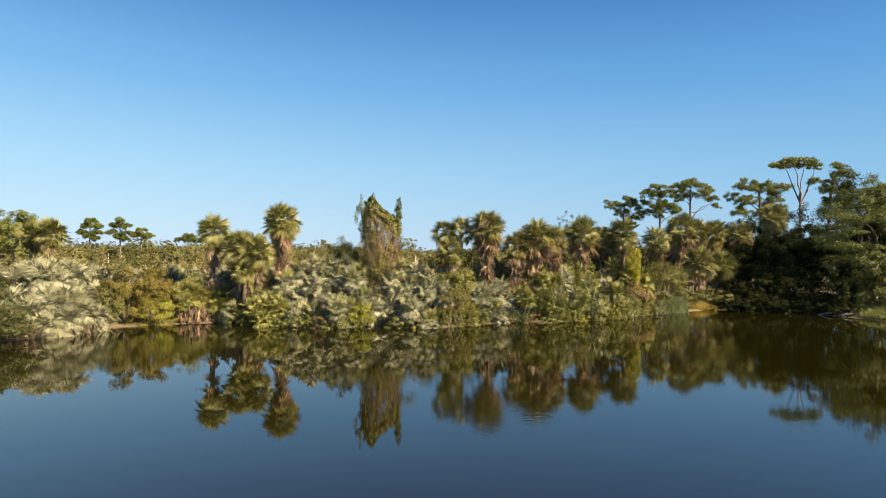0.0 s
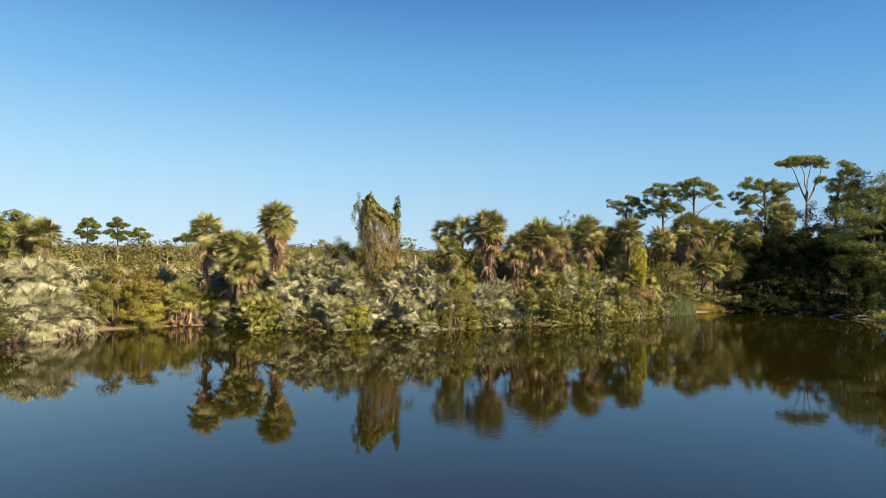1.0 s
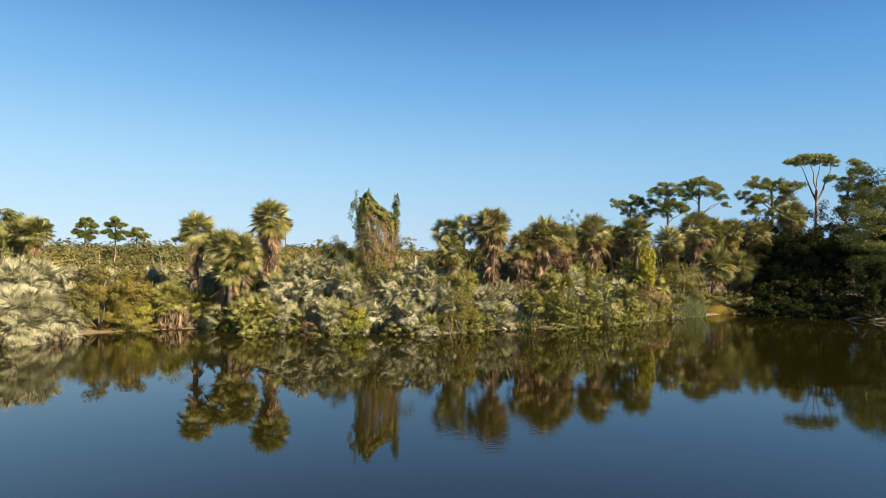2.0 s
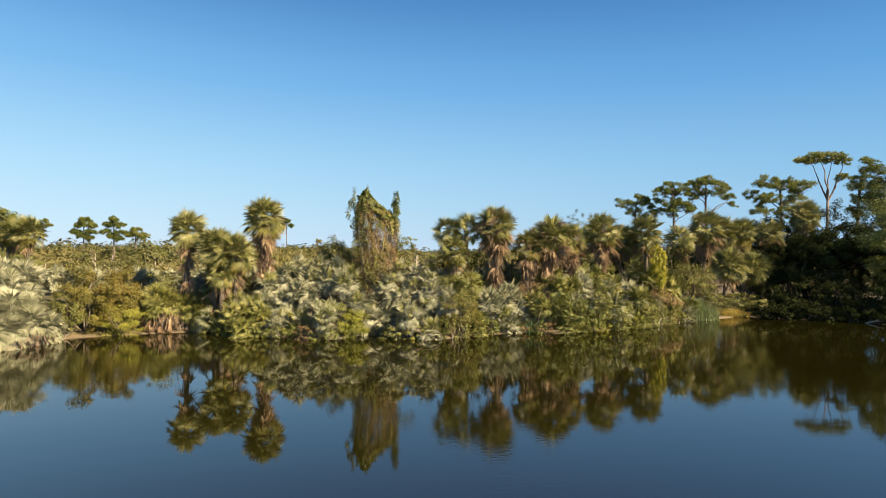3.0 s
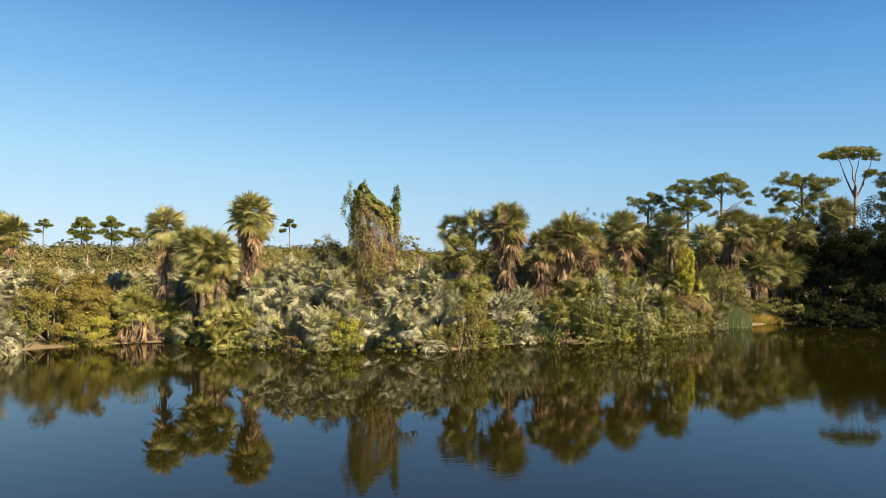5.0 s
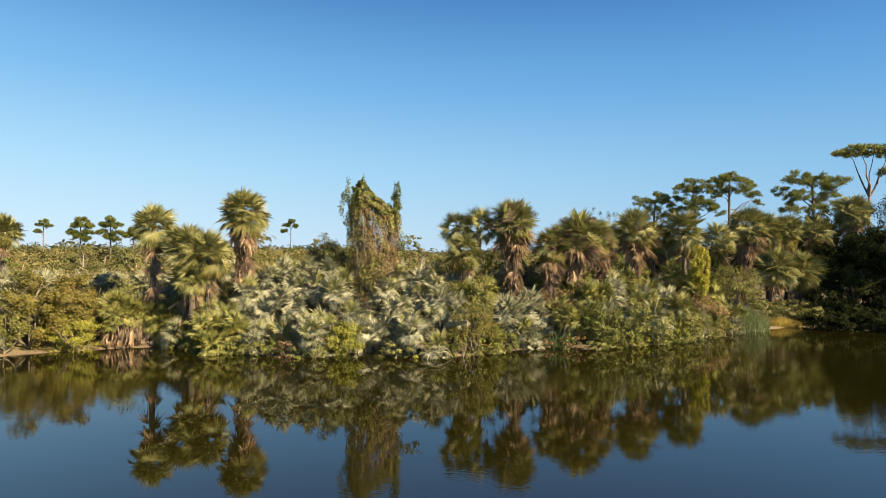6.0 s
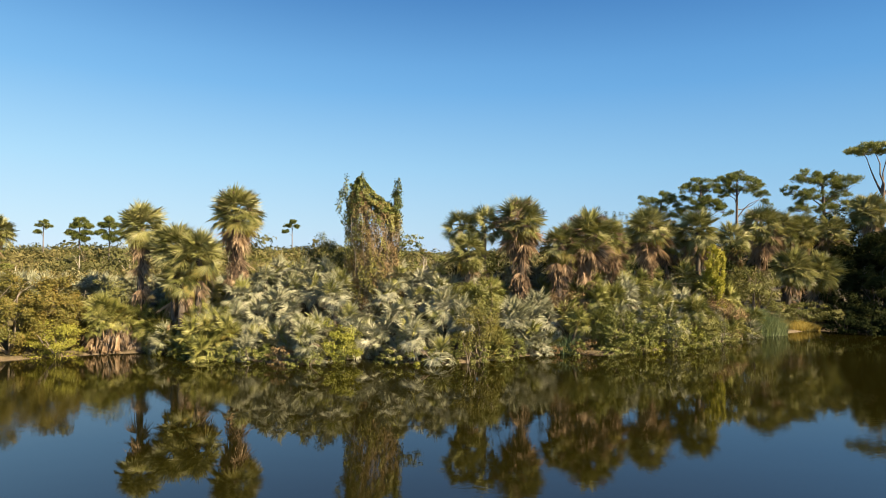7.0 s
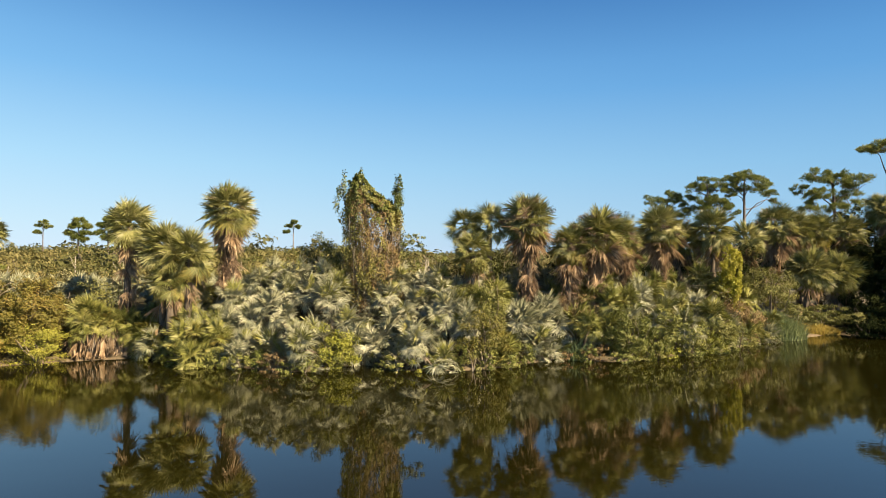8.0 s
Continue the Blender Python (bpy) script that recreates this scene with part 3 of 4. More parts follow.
# ---- palms along the bank ----
sabal(-18.4, 48.1, 8.3, 1.0, rg, "cabbage palm with a round green head and a dark trunk", 40, 6, 8, 12, 0.5, lean=0.1, low=-0.95)
sabal(-16.1, 47.5, 7.1, 1.1, rg, "short cabbage palm with a wide yellow-green head", 40, 8, 4, 10, 0.2, low=-1.2)
sabal(-14.6, 47.2, 6.7, 1.05, rg, "short cabbage palm with a drooping yellow-green head", 34, 8, 4, 6, 0.2, low=-1.3)
sabal(-15.4, 46.9, 5.2, 0.9, rg, "low broad cabbage palm with yellow-green fronds", 26, 8, 6, 0, 0.2, low=-1.2)
sabal(-13.1, 49.1, 9.3, 1.15, rg, "tall cabbage palm with a shaggy brown skirt of dead fronds", 44, 5, 22, 60, 0.12, trunk=0.2, lean=0.1, low=-0.6, fruit=500, fuzz=4500)
sabal(0.1, 50.0, 8.1, 0.8, rg, "slender small cabbage palm with a sparse head", 24, 2, 2, 4, 0.5)
sabal(1.5, 50.4, 8.3, 0.85, rg, "slender small cabbage palm with a sparse head", 26, 3, 2, 4, 0.5)
sabal(0.6, 48.8, 6.7, 0.85, rg, "short leafy cabbage palm wound about with vines", 28, 8, 4, 8, 0.3, low=-1.2)
sabal(3.75, 49.6, 8.8, 1.12, rg, "cabbage palm with brown dead fronds under its head", 42, 6, 34, 12, 0.5, lean=0.1, low=-0.75, fruit=1300, fuzz=1500)
sabal(5.85, 49.7, 7.15, 0.95, rg, "cabbage palm with yellow and brown hanging fronds", 28, 14, 30, 14, 0.4, low=-1.0, fruit=500, fuzz=900)
sabal(7.6, 50.3, 8.05, 1.1, rg, "cabbage palm with a long skirt of orange-brown fronds", 38, 10, 44, 22, 0.4, low=-0.75, fruit=1300, fuzz=1500)
sabal(9.7, 52.2, 7.7, 0.95, rg, "cabbage palm with brown drooping fronds", 32, 10, 34, 14, 0.45, low=-0.75, fruit=1100, fuzz=900)
sabal(12.5, 54.6, 8.65, 1.15, rg, "green cabbage palm with brown fronds hanging low", 40, 10, 36, 20, 0.4, low=-0.95, fruit=700, fuzz=900)
sabal(17.3, 57.6, 8.7, 1.2, rg, "green cabbage palm beside a column of yellow vine", 40, 4, 8, 8, 0.4, low=-1.2)
sabal(26.3, 67.4, 9.7, 1.4, rg, "cabbage palm heavy with pale brown dead fronds", 32, 10, 50, 26, 0.4, fruit=900)
sabal(28.6, 67.5, 9.2, 1.2, rg, "cabbage palm with a yellow-green head", 32, 8, 12, 8, 0.5)
sabal(31.0, 69.0, 9.2, 1.2, rg, "cabbage palm with a yellow-green head", 32, 8, 12, 8, 0.5)
sabal(35.3, 72.0, 9.2, 1.2, rg, "cabbage palm with brown hanging fronds", 32, 6, 34, 14, 0.5)
sabal(26.0, 62.0, 5.9, 1.25, rg, "short broad cabbage palm with fronds down to the ground", 42, 10, 6, 6, 0.3, low=-1.3)
sabal(28.7, 63.0, 5.6, 1.25, rg, "short broad cabbage palm with fronds down to the ground", 42, 10, 6, 6, 0.3, low=-1.3)
sabal(44.0, 80.0, 12.0, 1.3, rg, "cabbage palm in the shade of larger trees", 34, 4, 10, 6, 0.5)
sabal(41.1, 74.4, 11.5, 1.3, rg, "cabbage palm rising out of the shade of larger trees", 34, 4, 10, 6, 0.5)
sabal(-52.8, 81.0, 9.8, 1.5, rg, "cabbage palm with a pale trunk in the scrub", 40, 6, 6, 0, 0.5, low=-0.8)
sabal(-57.0, 83.0, 9.6, 1.5, rg, "cabbage palm with a pale trunk in the scrub", 40, 6, 6, 0, 0.5, low=-0.8)

sabal(7.2, 54.0, 7.6, 0.95, rg, "cabbage palm with brown fronds crowded between others", 26, 6, 16, 8, 0.5, fruit=400)
sabal(15.3, 58.6, 7.9, 1.05, rg, "cabbage palm crowded between others", 28, 6, 14, 8, 0.5)
sabal(22.8, 64.8, 8.2, 1.15, rg, "cabbage palm in the shade behind the reeds", 28, 4, 14, 6, 0.5)

# ---- vine-covered snag ----
def snag(x, y):
    z = gz(x, y)
    ob = thing("vine_covered_tree", (x, y, z - 0.1), "dead tree buried under a tower of green and brown vines", "tree")
    rgv = np.random.default_rng(5)
    part("trunk", tube([(0, 0, 0), (0.1, 0, 2), (-0.1, 0.1, 4.5), (-0.6, 0, 7.0), (-0.85, 0, 8.3)], [0.3, 0.26, 0.2, 0.12, 0.03], 8), TWIG, ob, smooth=True)
    right = part("limb", tube([(0, 0, 3.5), (0.7, 0, 5.6), (1.2, 0, 7.2), (1.4, 0, 8.5)], [0.16, 0.12, 0.08, 0.03], 6), TWIG, ob)
    low = part("limb", tube([(0.6, 0, 3.9), (1.5, -0.1, 4.6), (2.1, -0.1, 5.2), (2.6, -0.1, 5.1)], [0.06, 0.05, 0.03, 0.015], 5), TWIG, ob)
    left = part("limb", tube([(-0.3, 0, 5.0), (-1.5, 0.1, 6.6), (-1.85, 0.1, 8.5)], [0.07, 0.04, 0.015], 5), TWIG, ob)
    top = part("limb", tube([(-0.7, 0, 7.0), (-0.9, 0.1, 7.8), (-0.85, 0.1, 8.5)], [0.06, 0.04, 0.012], 5), TWIG, ob)

    def curtain(n, zlo, zhi, power, reach=1.0, phase=0.0, keep=-0.3, full=False):
        """Leaves on hanging strands, heaped in lumps with dark gaps between them."""
        zz = zlo + (zhi - zlo) * rgv.random(n) ** power
        strand = rgv.integers(420, size=n)
        a = rgv.uniform(0, 2 * np.pi, 420)[strand] + rgv.normal(0, 0.05, n)
        lo = np.interp(zz, [0, 2, 5, 6.6, 7.6, 8.3, 8.9], [-2.0, -1.75, -1.6, -1.55, -1.4, -1.15, -0.95])
        hi = np.interp(zz, [0, 2, 5, 6.6, 7.3, 8.0, 8.9], [1.9, 1.75, 1.55, 1.5, 0.85, 0.0, -0.75])
        lump = np.sin(2 * a + zz * 0.9 + phase) + np.sin(5 * a - zz * 1.9 + 2 * phase) + 0.8 * np.sin(9 * a + zz * 3.1 + phase)
        ends = rgv.uniform(zlo - 0.5, zhi, 420)[strand]
        r = 0.5 * (hi - lo) * reach * (0.9 + 0.09 * lump) * (rgv.uniform(0.6, 1.1, 420) ** 0.6)[strand] * rgv.normal(1, 0.04, n)
        p = np.stack([0.5 * (lo + hi) + r * np.cos(a), 0.75 * r * np.sin(a), zz], 1)
        o = np.stack([np.cos(a), np.sin(a), 0.25 + 0 * a], 1)
        on = (lump > keep) & (full | (zz > ends - 1.2))
        return p[on], o[on]
    p, o = curtain(32000, 0.1, 8.0, 1.15, 1.0, 0.0, -0.7, True)
    part("brown_vine", leaves(p, o, 0.12, 0.42, rgv, hang=0.9, jit=0.4), BROWNVINE, ob, "withered brown vine")
    p, o = curtain(12000, 0.4, 7.4, 0.9, 1.03, 1.3, 0.2, True)
    part("russet_vine", leaves(p, o, 0.13, 0.45, rgv, hang=0.7, jit=0.45), RUSSET, ob, "yellowing russet vine")
    p, o = curtain(15000, 1.0, 8.2, 0.75, 1.05, 2.1, 0.4, True)
    part("olive_vine", leaves(p, o, 0.14, 0.5, rgv, hang=0.5, jit=0.5), OLIVEVINE, ob)
    p, o = curtain(9000, 6.0, 8.8, 0.8, 1.06, 0.4, -0.1)
    part("green_vine", leaves(p, o, 0.15, 0.55, rgv, hang=0.4, jit=0.5), WILLOW, ob)
    strands = []
    for k in range(46):
        a = rgv.uniform(0, 2 * np.pi)
        z1 = rgv.uniform(3.0, 6.6)
        t = np.linspace(0, 1, 6)
        sway = rgv.normal(0, 0.3, 2)
        strands.append(tube(np.stack([1.35 * np.cos(a) + sway[0] * np.sin(5 * t), 1.1 * np.sin(a) + sway[1] * np.cos(4 * t), z1 * t + 0.1], 1), np.full(6, 0.012), 3))
    part("dry_vine_tangle", join(strands), TWIG, ob, "hanging bare vine stems")
    for limb, c, r, n in ((right, (1.25, 0, 7.0), (0.5, 0.45, 0.8), 1100), (right, (1.38, 0, 8.0), (0.26, 0.26, 0.8), 420), (top, (-0.85, 0, 8.4), (0.32, 0.32, 0.8), 600), (low, (2.3, -0.1, 5.0), (0.65, 0.4, 0.5), 420), (left, (-1.75, 0.1, 7.4), (0.4, 0.4, 1.5), 620)):
        part("vine", crown((c, r), n, 0.13, rgv, 14, 0.4), BROADLEAF, limb, "green vine shoots on a bare limb")
    for k in range(13):
        u = rgv.random()
        c = np.array([-1.25 + 2.1 * u, rgv.normal(0, 0.3), 8.1 - 1.35 * u + rgv.normal(0, 0.2)])
        part("vine", crown((c, rgv.uniform(0.22, 0.42, 3)), 260, 0.13, rgv, 9, 0.45, low=-1), (BROADLEAF, OLIVEVINE)[k % 2], top, "green vine shoots on a bare limb")
    return ob


snag(-5.0, 49.0)
shrub("shrub", -8.2, 52.5, (1.7, 1.4), 4.8, MANGROVE, 5200, 0.16, rg, "dark green shrub behind the vine tower")

# column of yellow vine
yv = thing("vine_column", (17.5, 55.4, gz(17.5, 55.4) - 0.05), "column of bright yellow-green vine on a dead stem", "vine")
part("stem", tube([(0, 0, 0), (0.1, 0, 2.5), (-0.05, 0, 5.4)], [0.1, 0.08, 0.03], 6), TWIG, yv)
part("yellow_vine", join([crown(((0, 0, 4.3), (0.85, 0.7, 1.7)), 6500, 0.14, rg, 110, 0.2, low=-1, hang=0.6), crown(((0.1, -0.1, 2.3), (0.7, 0.6, 1.5)), 2200, 0.13, rg, 60, 0.22, low=-1, hang=0.6)]), YELLOWVINE, yv)
part("brown_vine", crown(((-0.1, -0.2, 1.4), (1.2, 0.9, 1.6)), 1300, 0.12, rg, 40, 0.25, low=-1, hang=0.6), BROWNVINE, yv, "withered brown vine")

# ---- shrubs on the bank ----
shrub("mangrove_bush", -26.6, 35.8, (2.4, 1.7), 2.5, MANGROVE, 7500, 0.12, rg, "dark green mangrove bush at the water's edge", base=0.0, low=-1.0, clumps=80)
shrub("mangrove_bush", -29.2, 38.0, (1.7, 1.7), 4.5, MANGROVE, 6500, 0.13, rg, "dark green mangrove bush at the water's edge", base=0.1, low=-1.0, clumps=70)
shrub("shrub", -24.0, 45.4, (1.7, 1.6), 4.4, RUSSET, 15000, 0.125, rg, "russet and green bush tangled with vines", low=-1.0, clumps=75, base=0.2)
shrub("shrub", -22.2, 46.4, (1.6, 1.5), 4.3, RUSSET, 14000, 0.125, rg, "olive and russet bush tangled with vines", low=-1.0, clumps=75, base=0.2)
shrub("shrub", -24.4, 44.0, (1.0, 1.2), 3.0, OLIVEVINE, 6500, 0.12, rg, "olive green bush tangled with vines", low=-1.0, clumps=75, base=0.1)
shrub("shrub", -21.5, 45.4, (1.8, 0.9), 2.0, LIME, 5200, 0.10, rg, "low yellow-green bush on the sandy bank", base=0.12, low=-1.0, lift=0.42, clumps=70)
shrub("shrub", -20.4, 48.4, (1.8, 1.4), 3.4, OLIVEVINE, 4200, 0.12, rg, "olive green bush behind the palmettos", low=-1.0, clumps=70)
shrub("shrub", -6.6, 45.0, (1.5, 0.9), 2.2, LIME, 3800, 0.12, rg, "bright lime green bush among palmettos", base=0.05, low=-1.0, lift=0.42)
shrub("shrub", 0.9, 47.6, (1.6, 1.3), 5.0, OLIVEVINE, 6000, 0.12, rg, "thicket of olive and brown vines", hang=0.5, base=0.2)
shrub("shrub", 1.0, 45.4, (1.4, 0.9), 2.8, RUSSET, 3200, 0.12, rg, "russet and olive vine thicket at the water", hang=0.5, base=0.05)
shrub("shrub", 6.5, 49.4, (1.5, 1.0), 3.2, BROWNVINE, 3600, 0.11, rg, "brown twiggy thicket below the palms", hang=0.5, base=0.3)
shrub("willow_bush", 9.2, 48.4, (1.7, 1.0), 2.7, BROADLEAF, 4200, 0.24, rg, "fresh green willow bush on the bank", slim=0.22, base=0.05, hang=0.3, low=-1.0, lift=0.42, clumps=60)
shrub("willow_bush", 12.0, 49.9, (1.8, 1.0), 2.6, WILLOW, 4200, 0.24, rg, "fresh green willow bush on the bank", slim=0.22, base=0.05, hang=0.3, low=-1.0, lift=0.42, clumps=60)
shrub("willow_bush", 14.8, 52.0, (1.6, 1.1), 2.3, OLIVEVINE, 3800, 0.14, rg, "olive green bush on the bank", slim=0.35, base=0.1)
shrub("shrub", 17.6, 54.6, (1.6, 1.1), 2.6, BROWNVINE, 3400, 0.12, rg, "brown thicket at the water's edge", hang=0.5, base=0.1)
shrub("shrub", 22.0, 59.6, (2.0, 1.6), 4.2, OLIVEVINE, 4600, 0.14, rg, "olive bush behind the reeds")
# this bush's dark green has shade painted in
shrub("shrub", 20.5, 62.5, (2.4, 1.8), 5.4, DARKSHADELEAF, 4200, 0.15, rg, "shade-coloured dark green bush behind the vine column")

# bushes whose leaf colour stands in for the shade under the palms
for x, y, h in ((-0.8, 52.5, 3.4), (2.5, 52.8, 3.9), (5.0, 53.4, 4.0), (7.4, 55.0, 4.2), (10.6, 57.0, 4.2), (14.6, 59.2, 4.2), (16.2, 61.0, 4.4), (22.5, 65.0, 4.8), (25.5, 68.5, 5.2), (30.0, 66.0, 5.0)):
    shrub("shrub", x, y, (1.7, 1.3), h, DARKSHADELEAF, 3000, 0.16, rg, "dark green bush coloured for the shade under the palms", low=-0.9)

for x, y in ((23.8, 59.6), (26.0, 60.2), (28.2, 60.2)):
    shrub("shrub", x, y, (1.5, 1.2), rg.uniform(1.7, 2.4), OLIVEVINE, 3000, 0.13, rg, "olive bush under the short palms", base=0.2, low=-0.9)

shrub("shrub", 23.6, 61.6, (1.7, 1.3), 3.2, OLIVEVINE, 3200, 0.14, rg, "olive bush between the short palms and the vine column", low=-1.0)

# trees and bushes of the shady corner; the darkest carry its shade in their leaf colour
broad_tree(39.6, 64.5, 7.8, (3.8, 3.8), DARKSHADELEAF, 11000, 0.22, rg, "shade-coloured leafy tree leaning over the pond corner", low=-0.8)
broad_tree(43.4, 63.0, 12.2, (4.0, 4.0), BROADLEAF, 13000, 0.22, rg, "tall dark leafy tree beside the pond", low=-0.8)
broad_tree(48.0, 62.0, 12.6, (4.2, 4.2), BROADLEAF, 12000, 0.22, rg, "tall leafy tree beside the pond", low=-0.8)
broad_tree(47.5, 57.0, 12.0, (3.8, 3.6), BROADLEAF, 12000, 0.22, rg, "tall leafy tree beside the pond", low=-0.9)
broad_tree(43.4, 58.6, 10.4, (3.4, 3.4), DARKSHADELEAF, 10000, 0.22, rg, "shade-coloured leafy tree over the muddy bank", low=-0.9)
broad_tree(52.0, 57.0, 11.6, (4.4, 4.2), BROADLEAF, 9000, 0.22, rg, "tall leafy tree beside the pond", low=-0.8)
broad_tree(37.6, 70.0, 6.8, (3.4, 3.6), DARKSHADELEAF, 8000, 0.22, rg, "shade-coloured leafy tree in the shady corner", low=-0.9)
broad_tree(49.5, 72.0, 14.4, (4.4, 4.2), DARKSHADELEAF, 9000, 0.24, rg, "tall shade-coloured leafy tree behind the corner", low=-0.7)
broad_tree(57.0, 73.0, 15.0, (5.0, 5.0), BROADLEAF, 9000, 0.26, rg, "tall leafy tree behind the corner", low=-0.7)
for x, y, r, h, m, look_of in ((36.6, 55.4, 2.4, 4.8, DARKSHADELEAF, "shade-coloured bush hanging over the muddy bank"), (39.4, 54.6, 2.6, 5.8, BROADLEAF, "leafy bush above the muddy bank"),
                               (42.2, 52.0, 2.6, 6.2, BROADLEAF, "leafy bush above the muddy bank"), (34.4, 58.4, 2.4, 4.6, DARKSHADELEAF, "shade-coloured bush hanging over the muddy bank"),
                               (31.6, 59.3, 2.2, 3.6, DARKSHADELEAF, "shade-coloured bush in the shady corner"), (33.4, 62.0, 2.8, 5.6, DARKSHADELEAF, "shade-coloured bush in the shady corner"),
                               (29.4, 60.0, 1.8, 2.8, DARKSHADELEAF, "shade-coloured bush in the shady corner"), (36.8, 61.6, 2.8, 6.4, DARKSHADELEAF, "shade-coloured bush in the shady corner"),
                               (40.2, 58.8, 2.8, 7.0, DARKSHADELEAF, "shade-coloured bush in the shady corner"), (31.0, 63.5, 2.2, 4.6, DARKSHADELEAF, "shade-coloured bush in the shady corner")):
    # the darker palm bark keeps these stems as dark as the corner's shade
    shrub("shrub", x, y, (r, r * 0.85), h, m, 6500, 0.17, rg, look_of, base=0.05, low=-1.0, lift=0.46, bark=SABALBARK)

# leafy boughs that roof the corner, and low bushes at its waterline, shade put into their leaf colour
broad_tree(36.2, 63.2, 7.2, (3.8, 4.2), DARKSHADELEAF, 16000, 0.22, rg, "shade-coloured leafy tree roofing the pond corner", low=-0.3, lift=0.64, lean=(-0.3, -1.6))
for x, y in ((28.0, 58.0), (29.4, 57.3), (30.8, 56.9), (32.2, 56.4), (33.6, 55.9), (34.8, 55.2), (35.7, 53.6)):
    shrub("shrub", x, y, (1.4, 1.0), rg.uniform(1.3, 2.0), DARKSHADELEAF, 3400, 0.14, rg, "low shade-coloured bush trailing into the shaded water", base=0.0, low=-1.0, lift=0.4, bark=SABALBARK)
broad_tree(40.4, 56.2, 9.6, (4.4, 4.0), BROADLEAF, 24000, 0.2, rg, "olive leafy tree with low boughs over the muddy bank", low=-0.95, lift=0.5, clumps=110, spread=0.24, flat=0.3)

# trees behind the corner, shade again put into the leaf colour
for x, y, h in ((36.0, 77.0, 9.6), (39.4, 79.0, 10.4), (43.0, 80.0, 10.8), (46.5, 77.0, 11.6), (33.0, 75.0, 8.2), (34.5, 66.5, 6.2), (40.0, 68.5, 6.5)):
    broad_tree(x, y, h, (3.4, 3.4), DARKSHADELEAF, 6000, 0.26, rg, "shade-coloured leafy tree behind the shady corner", low=-0.9)

# trees behind the palms
for x, y, h, r, m in ((14.5, 72, 6.6, 3.6, BROADLEAF), (20.0, 76, 7.6, 3.6, DARKSHADELEAF), (22.0, 84, 8.0, 4.0, BROADLEAF), (30.0, 82, 8.0, 3.8, DARKSHADELEAF), (36.0, 88, 8.6, 4.2, BROADLEAF)):
    broad_tree(x, y, h, (r, r), m, 4200, 0.28, rg, "low leafy tree behind the palms", low=-0.7)
broad_tree(22.8, 112, 12.6, (2.8, 2.4), MANGROVE, 4600, 0.3, rg, "dark feathery tree on the plain", low=-0.7, slim=0.2)
broad_tree(26.3, 114, 12.5, (2.6, 2.4), MANGROVE, 4400, 0.3, rg, "dark feathery tree on the plain", low=-0.7, slim=0.2)
broad_tree(-69.2, 97, 11.4, (4.8, 4.4), WILLOW, 13000, 0.34, rg, "round leafy tree in the scrub", low=-0.6, clumps=130)
broad_tree(-76.0, 99, 10.6, (4.0, 4.0), WILLOW, 8000, 0.3, rg, "round leafy tree in the scrub", low=-0.4)

# ---- pines ----
pine(54.7, 133, 22.0, [(0, 0, 20.9, 3.2, 1.1), (-2.6, 0, 20.0, 2.4, 1.0), (2.8, 0, 20.0, 2.5, 1.0), (-1.6, 1.5, 18.9, 2.3, 0.9), (1.8, -1, 18.8, 2.4, 0.9), (4.8, 0, 17.6, 1.6, 0.6), (5.8, 0, 16.2, 1.0, 0.5), (-3.0, 0, 17.6, 1.2, 0.5)], rg, "slash pine with a round open crown", fork=0.9, trunk=0.3)
pine(47.3, 133, 20.8, [(0, 0, 19.7, 2.7, 1.1), (-2.0, 0, 18.7, 2.2, 0.9), (2.2, 0, 18.8, 2.2, 0.9), (2.6, 1, 15.6, 3.4, 1.4), (0.2, 0, 16.4, 2.6, 1.0), (4.6, 0, 14.8, 2.2, 1.0), (-0.4, 0, 14.4, 2.2, 0.9)], rg, "slash pine with two tiers of foliage", fork=0.88, trunk=0.3)
pine(41.3, 136, 18.5, [(0, 0, 17.3, 2.6, 1.1), (-3.0, 0, 16.6, 2.3, 1.0), (2.8, 0, 16.8, 2.5, 1.1), (3.6, 0, 14.6, 2.2, 1.0), (-1, 0, 14.8, 2.0, 0.8), (1.4, 0, 13.4, 2.0, 0.9)], rg, "slash pine with a flat crown", fork=0.88, trunk=0.28)
pine(60.0, 115, 20.5, [(-1.8, 0, 18.9, 2.8, 1.2), (1.4, 0, 18.2, 2.4, 1.1), (4.4, 0, 17.4, 3.0, 1.5), (-4.4, 0, 16.4, 2.0, 0.9), (3.8, 1, 15.2, 3.0, 1.4), (-1.6, 0, 15.6, 2.4, 0.9), (-3.2, 0, 13.6, 2.2, 0.9), (1.2, 0, 13.4, 2.2, 0.9)], rg, "broad slash pine with an open airy crown", trunk=0.28)
pine(56.5, 95, 20.6, [(-3.0, 0, 19.8, 1.9, 0.6), (-1.2, 0.4, 20.1, 2.0, 0.7), (0.6, 0, 20.1, 1.9, 0.7), (2.0, -0.3, 19.6, 1.2, 0.5), (2.0, 0, 17.0, 1.1, 0.5)], rg, "tall slash pine with a flat umbrella crown on bare forked limbs", fork=0.66, trunk=0.27)
pine(62.7, 96, 20.2, [(0.4, 0, 19.2, 2.0, 1.1), (1.6, 0, 18.2, 1.6, 0.9), (-0.8, 0, 16.6, 2.2, 1.2), (1.8, 0, 15.4, 3.0, 1.5), (0, 1, 13.2, 3.2, 1.5)], rg, "dense slash pine behind the leafy trees", trunk=0.28)
pine(75.8, 104, 18.3, [(0, 0, 16.6, 3.4, 1.6), (-2.0, 0, 14.0, 2.6, 1.3), (2.0, 0, 13.2, 2.6, 1.2)], rg, "dense slash pine behind the leafy trees")
